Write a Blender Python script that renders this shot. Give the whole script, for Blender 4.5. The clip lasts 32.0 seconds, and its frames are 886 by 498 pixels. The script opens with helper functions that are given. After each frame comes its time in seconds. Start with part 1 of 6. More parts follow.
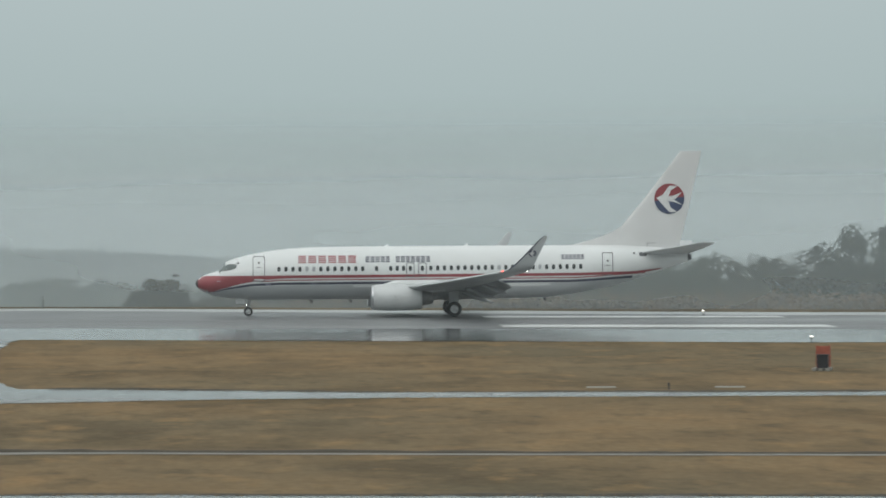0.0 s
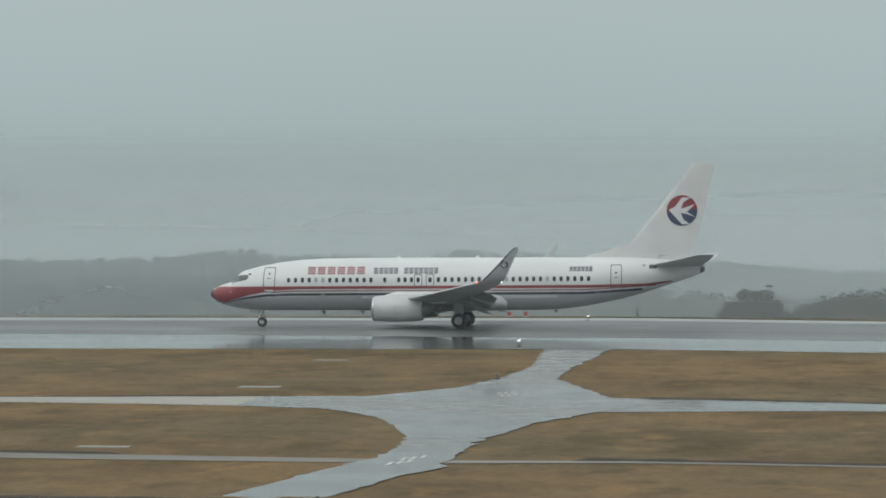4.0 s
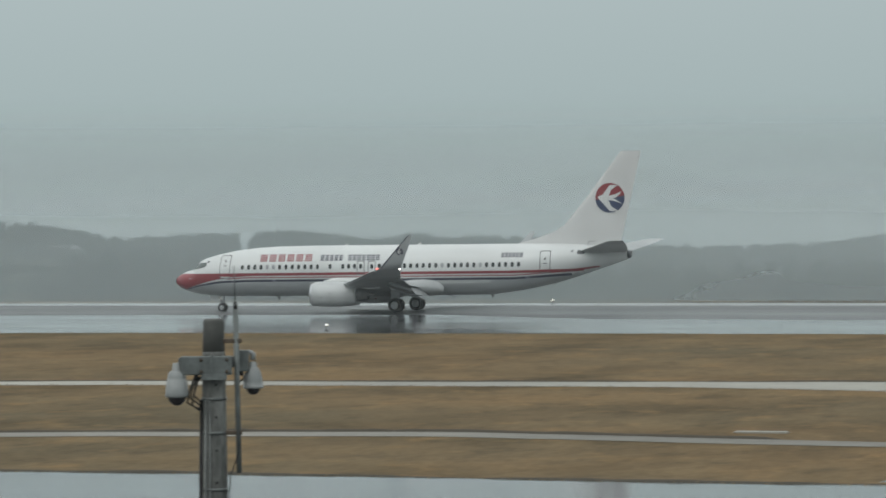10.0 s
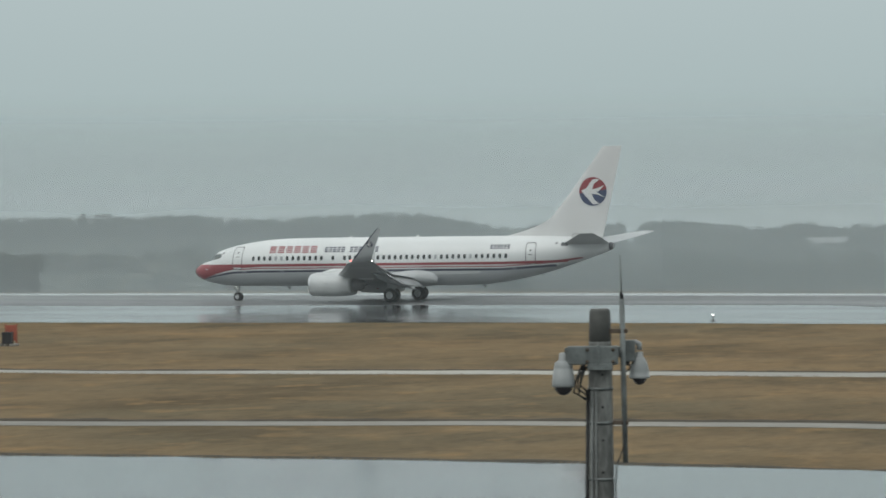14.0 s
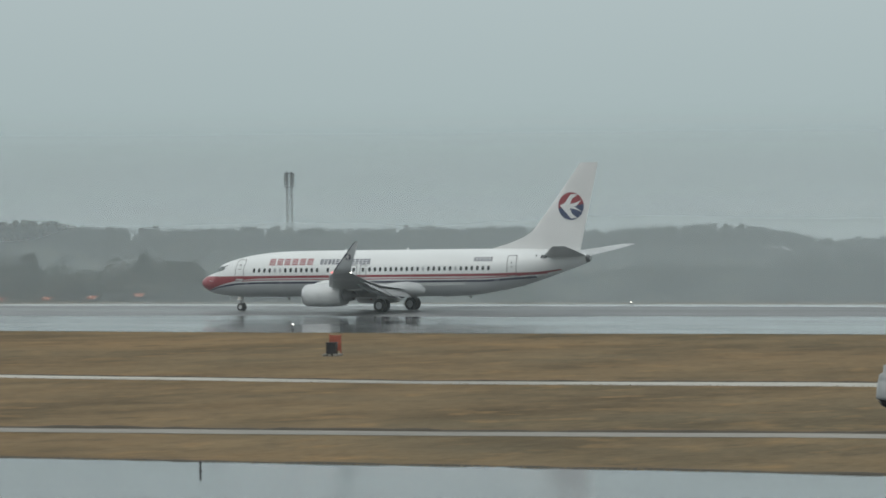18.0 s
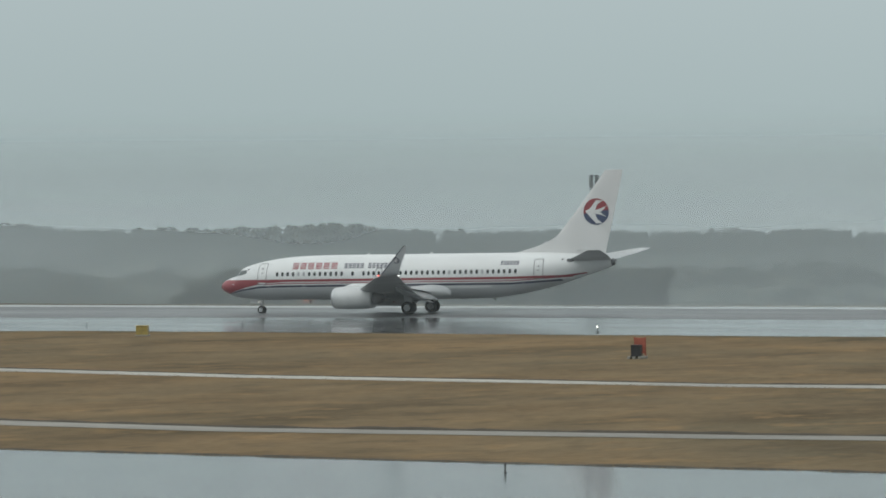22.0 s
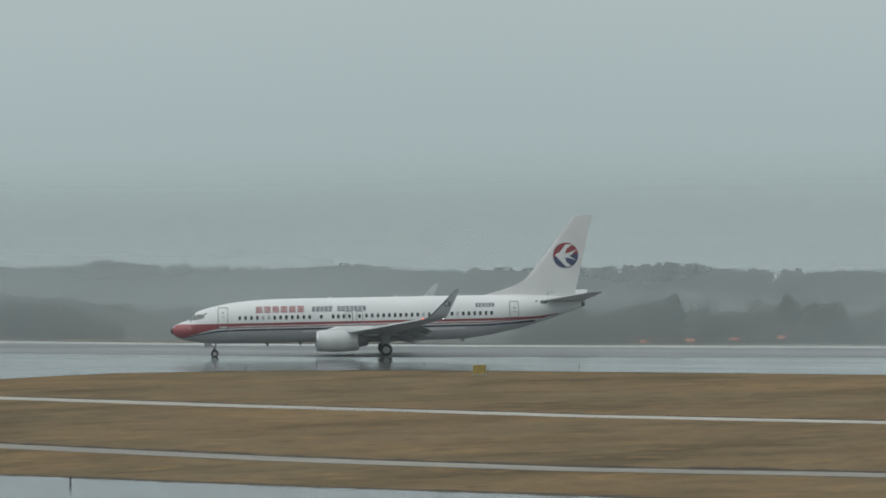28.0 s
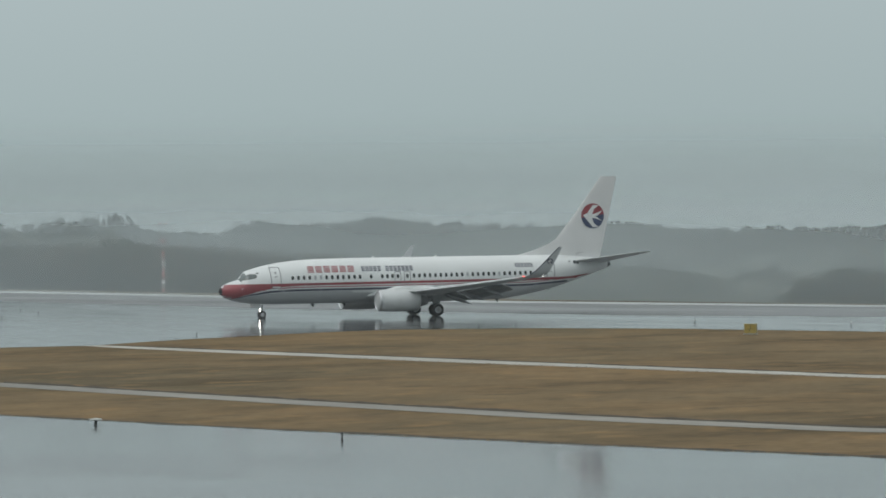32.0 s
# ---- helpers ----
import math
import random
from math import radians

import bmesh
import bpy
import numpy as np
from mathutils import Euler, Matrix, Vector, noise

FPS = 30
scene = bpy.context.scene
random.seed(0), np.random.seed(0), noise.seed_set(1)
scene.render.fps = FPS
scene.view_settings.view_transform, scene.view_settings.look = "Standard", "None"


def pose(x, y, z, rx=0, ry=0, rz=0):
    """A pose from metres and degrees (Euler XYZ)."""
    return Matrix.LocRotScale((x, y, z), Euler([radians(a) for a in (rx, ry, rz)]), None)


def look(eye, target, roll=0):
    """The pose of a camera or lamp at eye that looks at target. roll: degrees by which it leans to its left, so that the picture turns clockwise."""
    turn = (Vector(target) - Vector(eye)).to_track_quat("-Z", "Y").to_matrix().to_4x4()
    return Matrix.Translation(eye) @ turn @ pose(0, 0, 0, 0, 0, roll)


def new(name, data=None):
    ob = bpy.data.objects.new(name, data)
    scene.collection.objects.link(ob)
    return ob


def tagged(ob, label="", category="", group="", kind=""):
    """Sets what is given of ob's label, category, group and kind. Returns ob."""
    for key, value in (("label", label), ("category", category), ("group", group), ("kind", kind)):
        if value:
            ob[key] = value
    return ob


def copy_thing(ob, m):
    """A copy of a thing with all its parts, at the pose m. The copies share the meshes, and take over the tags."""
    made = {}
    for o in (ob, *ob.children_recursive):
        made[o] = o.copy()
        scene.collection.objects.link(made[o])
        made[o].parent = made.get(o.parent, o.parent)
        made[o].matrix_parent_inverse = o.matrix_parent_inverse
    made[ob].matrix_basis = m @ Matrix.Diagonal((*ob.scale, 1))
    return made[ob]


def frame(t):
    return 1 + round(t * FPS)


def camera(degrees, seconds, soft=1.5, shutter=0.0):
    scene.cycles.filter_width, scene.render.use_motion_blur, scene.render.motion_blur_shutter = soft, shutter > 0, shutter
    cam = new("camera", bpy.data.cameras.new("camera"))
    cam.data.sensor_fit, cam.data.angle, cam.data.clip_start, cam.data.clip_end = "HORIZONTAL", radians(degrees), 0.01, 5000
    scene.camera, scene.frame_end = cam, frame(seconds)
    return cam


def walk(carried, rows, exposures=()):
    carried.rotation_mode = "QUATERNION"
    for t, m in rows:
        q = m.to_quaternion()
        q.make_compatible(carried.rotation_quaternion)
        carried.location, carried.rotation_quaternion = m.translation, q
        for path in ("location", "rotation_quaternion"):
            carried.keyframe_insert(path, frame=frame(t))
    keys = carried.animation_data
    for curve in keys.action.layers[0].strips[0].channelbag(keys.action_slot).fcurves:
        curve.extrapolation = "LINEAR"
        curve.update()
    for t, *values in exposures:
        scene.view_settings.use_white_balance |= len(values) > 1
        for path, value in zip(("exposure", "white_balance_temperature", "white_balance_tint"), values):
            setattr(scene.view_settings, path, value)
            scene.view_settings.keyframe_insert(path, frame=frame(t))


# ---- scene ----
EYE_Z = 7.97
cam = camera(14.84, 32.0, soft=1.75, shutter=0.5)
# seconds, pan to the left, tilt, lean (degrees)
PAN = [(0, -3.815, -0.644, -0.290), (0.5, -2.604, -0.548, -0.395), (1, -1.216, -0.510, -0.200), (1.5, 0.095, -0.475, -0.200), (2, 1.265, -0.386, -0.237), (2.5, 2.140, -0.315, -0.020), (3, 3.550, -0.345, 0.050), (3.5, 4.933, -0.368, -0.020), (5.5, 9.131, -0.64, -0.020), (6, 9.914, -0.581, -0.020), (6.5, 10.838, -0.445, -0.080), (7, 11.971, -0.39, -0.250), (7.5, 12.850, -0.680, -0.258), (8, 13.776, -0.673, -0.389), (8.5, 14.712, -0.675, -0.400), (9, 15.396, -0.757, -0.458), (9.5, 16.224, -0.630, -0.484), (10, 17.186, -0.632, -0.448), (10.5, 18.535, -0.749, -0.457), (11, 19.384, -0.805, -0.505), (11.5, 20.303, -0.675, -0.539), (12, 21.305, -0.617, -0.516), (12.5, 22.016, -0.637, -0.518), (13, 22.397, -0.914, -0.537), (13.5, 22.802, -0.814, -0.472), (14, 23.684, -0.744, -0.546), (14.5, 24.539, -0.717, -0.705), (16.5, 27.039, -0.333, -0.592), (17, 27.882, -0.618, -0.680), (17.5, 28.510, -0.573, -0.592), (18, 29.108, -0.506, -0.558), (18.5, 29.934, -0.479, -0.530), (19, 30.544, -0.433, -0.543), (19.5, 31.189, -0.452, -0.528), (20, 31.648, -0.446, -0.549), (20.5, 32.313, -0.448, -0.614), (21, 33.099, -0.450, -0.707), (21.5, 33.808, -0.503, -0.607), (22, 34.238, -0.415, -0.555), (22.5, 34.639, -0.260, -0.528), (23, 35.212, -0.176, -0.537), (23.5, 35.740, -0.186, -0.451), (24, 36.154, -0.057, -0.475), (24.5, 36.741, -0.026, -0.442), (25, 37.352, 0.173, -0.506), (25.5, 37.842, 0.211, -0.462), (27.5, 39.207, 0.284, -0.607), (28, 39.900, 0.312, -0.636), (28.5, 40.591, -0.041, -0.509), (29, 40.898, -0.126, -0.572), (29.5, 41.468, -0.174, -0.567), (30, 42.219, -0.117, -0.504), (30.5, 42.919, -0.179, -0.435), (31, 43.545, -0.176, -0.548), (31.5, 44.002, -0.328, -0.524), (32, 44.464, -0.359, -0.379)]
walk(cam, [(t, pose(0, 0, EYE_Z, 90 + tilt, -lean, pan)) for t, pan, tilt, lean in PAN],
     exposures=[(0, 0.09, 6580, 10), (3, 0.0, 6550, 10), (10, 0.0, 6550, 10), (12.5, 0.05, 6560, 10), (14, 0.09, 6560, 10), (17, 0.04, 6530, 10), (24, 0.04, 6520, 10), (28, -0.05, 6500, 10), (32, -0.04, 6500, 10)])

# ---- world: an overcast, rainy day ----
world = bpy.data.worlds.new("overcast_sky")
scene.world = world
world.use_nodes = True
wn, wl = world.node_tree.nodes, world.node_tree.links
wn.clear()
w_out = wn.new("ShaderNodeOutputWorld")
w_bg = wn.new("ShaderNodeBackground")
w_sky = wn.new("ShaderNodeTexSky")
w_sky.sky_type, w_sky.sun_disc = "NISHITA", False
w_sky.sun_elevation, w_sky.sun_rotation = radians(38), radians(200)
w_sky.dust_density = 6.0
w_hsv = wn.new("ShaderNodeHueSaturation")
w_hsv.inputs["Saturation"].default_value = 0.15
w_hsv.inputs["Value"].default_value = 0.012
wl.new(w_sky.outputs[0], w_hsv.inputs["Color"])
w_tc = wn.new("ShaderNodeTexCoord")
w_sep = wn.new("ShaderNodeSeparateXYZ")
wl.new(w_tc.outputs["Generated"], w_sep.inputs[0])
w_ramp = wn.new("ShaderNodeValToRGB")        # cloud cover: brighter towards the zenith
w_map = wn.new("ShaderNodeMath")
w_map.operation = "MAXIMUM"
w_map.inputs[1].default_value = 0.0
wl.new(w_sep.outputs["Z"], w_map.inputs[0])
wl.new(w_map.outputs[0], w_ramp.inputs[0])
SKY = [(0.0, (0.355, 0.437, 0.447)), (0.03, (0.41, 0.503, 0.513)), (0.08, (0.47, 0.56, 0.575)), (0.35, (0.67, 0.745, 0.755)), (1.0, (1.08, 1.15, 1.16))]
w_ramp.color_ramp.elements[0].position, w_ramp.color_ramp.elements[0].color = SKY[0][0], (*SKY[0][1], 1)
w_ramp.color_ramp.elements[1].position, w_ramp.color_ramp.elements[1].color = SKY[-1][0], (*SKY[-1][1], 1)
for pos_, col_ in SKY[1:-1]:
    e_ = w_ramp.color_ramp.elements.new(pos_)
    e_.color = (*col_, 1)
w_noise = wn.new("ShaderNodeTexNoise")
w_noise.inputs["Scale"].default_value = 3.0
w_noise.inputs["Detail"].default_value = 1.5
w_cl = wn.new("ShaderNodeMapRange")
w_cl.inputs["To Min"].default_value, w_cl.inputs["To Max"].default_value = 0.94, 1.05
wl.new(w_tc.outputs["Generated"], w_noise.inputs["Vector"])
wl.new(w_noise.outputs[0], w_cl.inputs["Value"])
w_mul = wn.new("ShaderNodeVectorMath")
w_mul.operation = "SCALE"
wl.new(w_ramp.outputs[0], w_mul.inputs[0])
wl.new(w_cl.outputs[0], w_mul.inputs["Scale"])
w_add = wn.new("ShaderNodeMix")
w_add.data_type = "RGBA"
w_add.inputs["Factor"].default_value = 0.1
wl.new(w_mul.outputs[0], w_add.inputs["A"])
wl.new(w_hsv.outputs[0], w_add.inputs["B"])
wl.new(w_add.outputs["Result"], w_bg.inputs["Color"])
wl.new(w_bg.outputs[0], w_out.inputs["Surface"])
sun = new("sun", bpy.data.lights.new("sun", "SUN"))
sun.data.energy, sun.data.angle, sun.data.color = 0.5, radians(40), (1.0, 0.98, 0.95)
sun.matrix_world = look((0, 0, 300), (120, 260, 0))


# ---- materials ----
def mat(name, color, rough=0.6, metal=0.0, vary=0.0, scale=3.0, fine=0.0, fine_scale=40.0, bump=0.0, stretch=(1, 1, 1), second=None,
        rough_vary=0.0, spec=0.5, coat=0.0, emit=None, power=0.0, per_piece=0.0):
    m = bpy.data.materials.new(name)
    m.use_nodes = True
    nt = m.node_tree
    b = nt.nodes["Principled BSDF"]
    b.inputs["Base Color"].default_value = (*color, 1)
    b.inputs["Roughness"].default_value = rough
    b.inputs["Metallic"].default_value = metal
    b.inputs["Specular IOR Level"].default_value = spec
    b.inputs["Coat Weight"].default_value = coat
    if emit:
        b.inputs["Emission Color"].default_value = (*emit, 1)
        b.inputs["Emission Strength"].default_value = power
    if not (vary or fine or bump or second or rough_vary or per_piece):
        return m
    tc = nt.nodes.new("ShaderNodeTexCoord")
    mp = nt.nodes.new("ShaderNodeMapping")
    mp.inputs["Scale"].default_value = stretch
    nt.links.new(tc.outputs["Object"], mp.inputs[0])
    big = nt.nodes.new("ShaderNodeTexNoise")
    big.inputs["Scale"].default_value, big.inputs["Detail"].default_value = scale, 5.0
    nt.links.new(mp.outputs[0], big.inputs["Vector"])
    small = nt.nodes.new("ShaderNodeTexNoise")
    small.inputs["Scale"].default_value, small.inputs["Detail"].default_value = fine_scale, 3.0
    nt.links.new(mp.outputs[0], small.inputs["Vector"])
    mix = nt.nodes.new("ShaderNodeMix")
    mix.data_type = "RGBA"
    mix.inputs["A"].default_value = (*[c * (1 - vary) for c in color], 1)
    mix.inputs["B"].default_value = (*(second or [min(1, c * (1 + vary)) for c in color]), 1)
    rg = nt.nodes.new("ShaderNodeMapRange")
    rg.inputs["From Min"].default_value, rg.inputs["From Max"].default_value = 0.36, 0.64
    nt.links.new(big.outputs[0], rg.inputs["Value"])
    nt.links.new(rg.outputs[0], mix.inputs["Factor"])
    out = mix.outputs["Result"]
    if fine or per_piece:
        mr = nt.nodes.new("ShaderNodeMapRange")
        mr.inputs["From Min"].default_value, mr.inputs["From Max"].default_value = 0.3, 0.7
        mr.inputs["To Min"].default_value, mr.inputs["To Max"].default_value = 1 - fine, 1 + fine
        nt.links.new(small.outputs[0], mr.inputs["Value"])
        sc = nt.nodes.new("ShaderNodeVectorMath")
        sc.operation = "SCALE"
        nt.links.new(out, sc.inputs[0])
        nt.links.new(mr.outputs[0], sc.inputs["Scale"])
        out = sc.outputs[0]
    if per_piece:
        geo = nt.nodes.new("ShaderNodeNewGeometry")
        pr = nt.nodes.new("ShaderNodeMapRange")
        pr.inputs["To Min"].default_value, pr.inputs["To Max"].default_value = 1 - per_piece, 1 + per_piece
        nt.links.new(geo.outputs["Random Per Island"], pr.inputs["Value"])
        s2 = nt.nodes.new("ShaderNodeVectorMath")
        s2.operation = "SCALE"
        nt.links.new(out, s2.inputs[0])
        nt.links.new(pr.outputs[0], s2.inputs["Scale"])
        out = s2.outputs[0]
    nt.links.new(out, b.inputs["Base Color"])
    if rough_vary:
        rr = nt.nodes.new("ShaderNodeMapRange")
        rr.inputs["From Min"].default_value, rr.inputs["From Max"].default_value = 0.35, 0.65
        rr.inputs["To Min"].default_value, rr.inputs["To Max"].default_value = max(0.02, rough - rough_vary), min(1, rough + rough_vary)
        nt.links.new(big.outputs[0], rr.inputs["Value"])
        nt.links.new(rr.outputs[0], b.inputs["Roughness"])
    if bump:
        bp = nt.nodes.new("ShaderNodeBump")
        bp.inputs["Strength"].default_value, bp.inputs["Distance"].default_value = bump, 0.05
        nt.links.new(small.outputs[0], bp.inputs["Height"])
        nt.links.new(bp.outputs[0], b.inputs["Normal"])
    return m


def grass_mat(name):
    """Dead winter turf: tan, russet and dull patches drawn out along the field, with fine grain."""
    m = bpy.data.materials.new(name)
    m.use_nodes = True
    nt = m.node_tree
    b = nt.nodes["Principled BSDF"]
    b.inputs["Roughness"].default_value = 0.95
    b.inputs["Specular IOR Level"].default_value = 0.1
    tc = nt.nodes.new("ShaderNodeTexCoord")

    def field(sx, sy, detail, lo, hi):
        mp = nt.nodes.new("ShaderNodeMapping")
        mp.inputs["Scale"].default_value = (sx, sy, 1)
        nt.links.new(tc.outputs["Object"], mp.inputs[0])
        n = nt.nodes.new("ShaderNodeTexNoise")
        n.inputs["Scale"].default_value, n.inputs["Detail"].default_value, n.inputs["Roughness"].default_value = 1.0, detail, 0.6
        nt.links.new(mp.outputs[0], n.inputs["Vector"])
        r = nt.nodes.new("ShaderNodeMapRange")
        r.inputs["From Min"].default_value, r.inputs["From Max"].default_value = lo, hi
        nt.links.new(n.outputs[0], r.inputs["Value"])
        return r.outputs[0]

    def blend(fac, a, c):
        x = nt.nodes.new("ShaderNodeMix")
        x.data_type = "RGBA"
        for sock, v in (("A", a), ("B", c)):
            if isinstance(v, tuple):
                x.inputs[sock].default_value = (*v, 1)
            else:
                nt.links.new(v, x.inputs[sock])
        nt.links.new(fac, x.inputs["Factor"])
        return x.outputs["Result"]

    col = blend(field(0.03, 0.03, 3.0, 0.38, 0.62), (0.205, 0.138, 0.073), (0.14, 0.111, 0.068))
    col = blend(field(0.10, 0.055, 4.0, 0.46, 0.72), col, (0.082, 0.063, 0.037))
    col = blend(field(0.22, 0.10, 4.0, 0.5, 0.78), col, (0.215, 0.154, 0.086))
    col = blend(field(0.55, 0.3, 5.0, 0.52, 0.76), col, (0.10, 0.078, 0.048))
    col = blend(field(0.4, 0.24, 5.0, 0.55, 0.76), col, (0.26, 0.165, 0.08))
    grain = field(2.4, 1.1, 4.0, 0.3, 0.7)
    g2 = nt.nodes.new("ShaderNodeMapRange")
    g2.inputs["To Min"].default_value, g2.inputs["To Max"].default_value = 0.87, 1.13
    nt.links.new(grain, g2.inputs["Value"])
    sc = nt.nodes.new("ShaderNodeVectorMath")
    sc.operation = "SCALE"
    nt.links.new(col, sc.inputs[0])
    nt.links.new(g2.outputs[0], sc.inputs["Scale"])
    nt.links.new(sc.outputs[0], b.inputs["Base Color"])
    bp = nt.nodes.new("ShaderNodeBump")
    bp.inputs["Strength"].default_value, bp.inputs["Distance"].default_value = 0.25, 0.12
    nt.links.new(grain, bp.inputs["Height"])
    nt.links.new(bp.outputs[0], b.inputs["Normal"])
    return m


GRASS = grass_mat("dry_grass")
ASPHALT = mat("damp_asphalt", (0.112, 0.115, 0.117), 0.42, vary=0.2, scale=0.05, fine=0.15, fine_scale=2.0, stretch=(0.3, 1, 1), rough_vary=0.12, spec=0.4)
WET = mat("wet_asphalt", (0.06, 0.062, 0.065), 0.10, vary=0.25, scale=0.13, fine=0.1, fine_scale=2.0, stretch=(0.3, 1, 1), rough_vary=0.04, spec=0.8)
SHOULDER = mat("wet_concrete_shoulder", (0.31, 0.32, 0.315), 0.3, vary=0.15, scale=0.05, fine=0.1, fine_scale=1.0, stretch=(0.3, 1, 1))
ROAD_DRY = mat("damp_concrete_road", (0.35, 0.332, 0.288), 0.55, vary=0.2, scale=0.11, fine=0.12, fine_scale=1.5, stretch=(0.4, 1, 1), spec=0.3)
ROAD = mat("wet_service_road", (0.13, 0.132, 0.127), 0.22, vary=0.38, scale=0.11, fine=0.1, fine_scale=1.5, stretch=(0.4, 1, 1), rough_vary=0.1, spec=0.38)
APRON = mat("wet_apron_concrete", (0.075, 0.08, 0.083), 0.12, vary=0.2, scale=0.05, fine=0.1, fine_scale=1.2, rough_vary=0.05, spec=0.42)
CHANNEL = mat("drain_concrete", (0.225, 0.21, 0.18), 0.65, vary=0.25, scale=0.1, fine=0.15, fine_scale=2.0, stretch=(0.3, 1, 1))
# soil colour darkened to stand for the shadow line under the turf's edge
EDGE_SHADE = mat("shaded_edge_soil", (0.075, 0.065, 0.05), 0.9)
PAINT_WHITE = mat("runway_paint", (0.58, 0.585, 0.57), 0.3, vary=0.12, scale=0.4, fine=0.1, fine_scale=3.0)
WOODS = mat("winter_woods", (0.030, 0.046, 0.034), 0.9, vary=0.25, scale=0.11, second=(0.07, 0.073, 0.056), per_piece=0.2, spec=0.1)
VERGE = mat("dull_verge_grass", (0.13, 0.108, 0.078), 1.0, vary=0.3, scale=0.05, fine=0.2, fine_scale=0.6, spec=0.0)
FOREST_FLOOR = mat("woodland_floor", (0.085, 0.078, 0.056), 1.0, vary=0.4, scale=0.03, fine=0.3, fine_scale=0.4, spec=0.0)
SCRUB = mat("scrub_leaves", (0.042, 0.058, 0.036), 0.85, vary=0.3, scale=0.3, second=(0.08, 0.066, 0.046), per_piece=0.35, spec=0.15)
REEDS = mat("dead_reeds", (0.2, 0.145, 0.092), 0.9, vary=0.3, scale=0.3, second=(0.10, 0.082, 0.06), per_piece=0.3, spec=0.1)
PINE = mat("pine_needles", (0.042, 0.052, 0.034), 0.85, vary=0.3, scale=0.3, per_piece=0.25, spec=0.15)
BARK = mat("bark", (0.09, 0.07, 0.05), 0.95, vary=0.3, scale=2.0, fine=0.3, fine_scale=15.0)


# ---- building helpers ----
def mesh(name, verts, faces, material=None, smooth=False):
    me = bpy.data.meshes.new(name)
    me.from_pydata([tuple(v) for v in verts], [], [tuple(f) for f in faces])
    me.update()
    if material:
        me.materials.append(material)
    if smooth:
        me.polygons.foreach_set("use_smooth", [True] * len(me.polygons))
    return me


def thing(name, label, category, m=None, group="", kind="", data=None):
    ob = tagged(new(name, data), label, category, group, kind)
    if m is not None:
        ob.matrix_world = m
    return ob


def piece(name, data, parent, m=None, label=""):
    """A part: one mesh object under a thing or a part."""
    ob = new(name, data)
    ob.parent = parent
    if m is not None:
        ob.matrix_basis = m
    if label:
        ob["label"] = label
    return ob


def box_geo(x0, x1, y0, y1, z0, z1, bevel=0.0):
    bm = bmesh.new()
    bmesh.ops.create_cube(bm, size=1)
    for v in bm.verts:
        v.co = Vector(((x0 + x1) / 2 + v.co.x * (x1 - x0), (y0 + y1) / 2 + v.co.y * (y1 - y0), (z0 + z1) / 2 + v.co.z * (z1 - z0)))
    if bevel:
        bmesh.ops.bevel(bm, geom=bm.edges[:], offset=bevel, segments=2, affect="EDGES", profile=0.5)
    return bm


def bm_mesh(name, bm, material, smooth=False):
    me = bpy.data.meshes.new(name)
    bm.to_mesh(me)
    bm.free()
    me.materials.append(material)
    if smooth:
        me.polygons.foreach_set("use_smooth", [True] * len(me.polygons))
    return me


def box(name, material, *dims, bevel=0.0):
    return bm_mesh(name, box_geo(*dims, bevel=bevel), material)


def turned(name, profile, material, n=24, axis="z", smooth=True, closed=False):
    """A body of revolution: profile of (along, radius)."""
    vs, fs = [], []
    for a, r in profile:
        for i in range(n):
            c, s = math.cos(2 * math.pi * i / n) * r, math.sin(2 * math.pi * i / n) * r
            vs.append({"z": (c, s, a), "x": (a, c, s), "y": (s, a, c)}[axis])
    k = len(profile)
    for j in range(k - 1 if not closed else k):
        for i in range(n):
            i2, j2 = (i + 1) % n, (j + 1) % k
            fs.append((j * n + i, j * n + i2, j2 * n + i2, j2 * n + i))
    if not closed:
        if profile[0][1] > 1e-4:
            fs.append(tuple(reversed(range(n))))
        if profile[-1][1] > 1e-4:
            fs.append(tuple((k - 1) * n + i for i in range(n)))
    return mesh(name, vs, fs, material, smooth)


def tube(name, pts, radius, material, n=8):
    """A round bar along pts; radius is one number or one for each point."""
    vs, fs = [], []
    pts = [Vector(p) for p in pts]
    rad = radius if isinstance(radius, (list, tuple)) else [radius] * len(pts)
    for k, p in enumerate(pts):
        d = (pts[min(k + 1, len(pts) - 1)] - pts[max(k - 1, 0)]).normalized()
        a = d.cross(Vector((0.31, 0.87, 0.39))).normalized()
        b = d.cross(a)
        for i in range(n):
            w = 2 * math.pi * i / n
            vs.append(p + (a * math.cos(w) + b * math.sin(w)) * rad[k])
    for k in range(len(pts) - 1):
        for i in range(n):
            fs.append((k * n + i, k * n + (i + 1) % n, (k + 1) * n + (i + 1) % n, (k + 1) * n + i))
    fs += [tuple(reversed(range(n))), tuple((len(pts) - 1) * n + i for i in range(n))]
    return mesh(name, vs, fs, material, True)


def lerp(table, x):
    return float(np.interp(x, [a for a, _ in table], [b for _, b in table]))


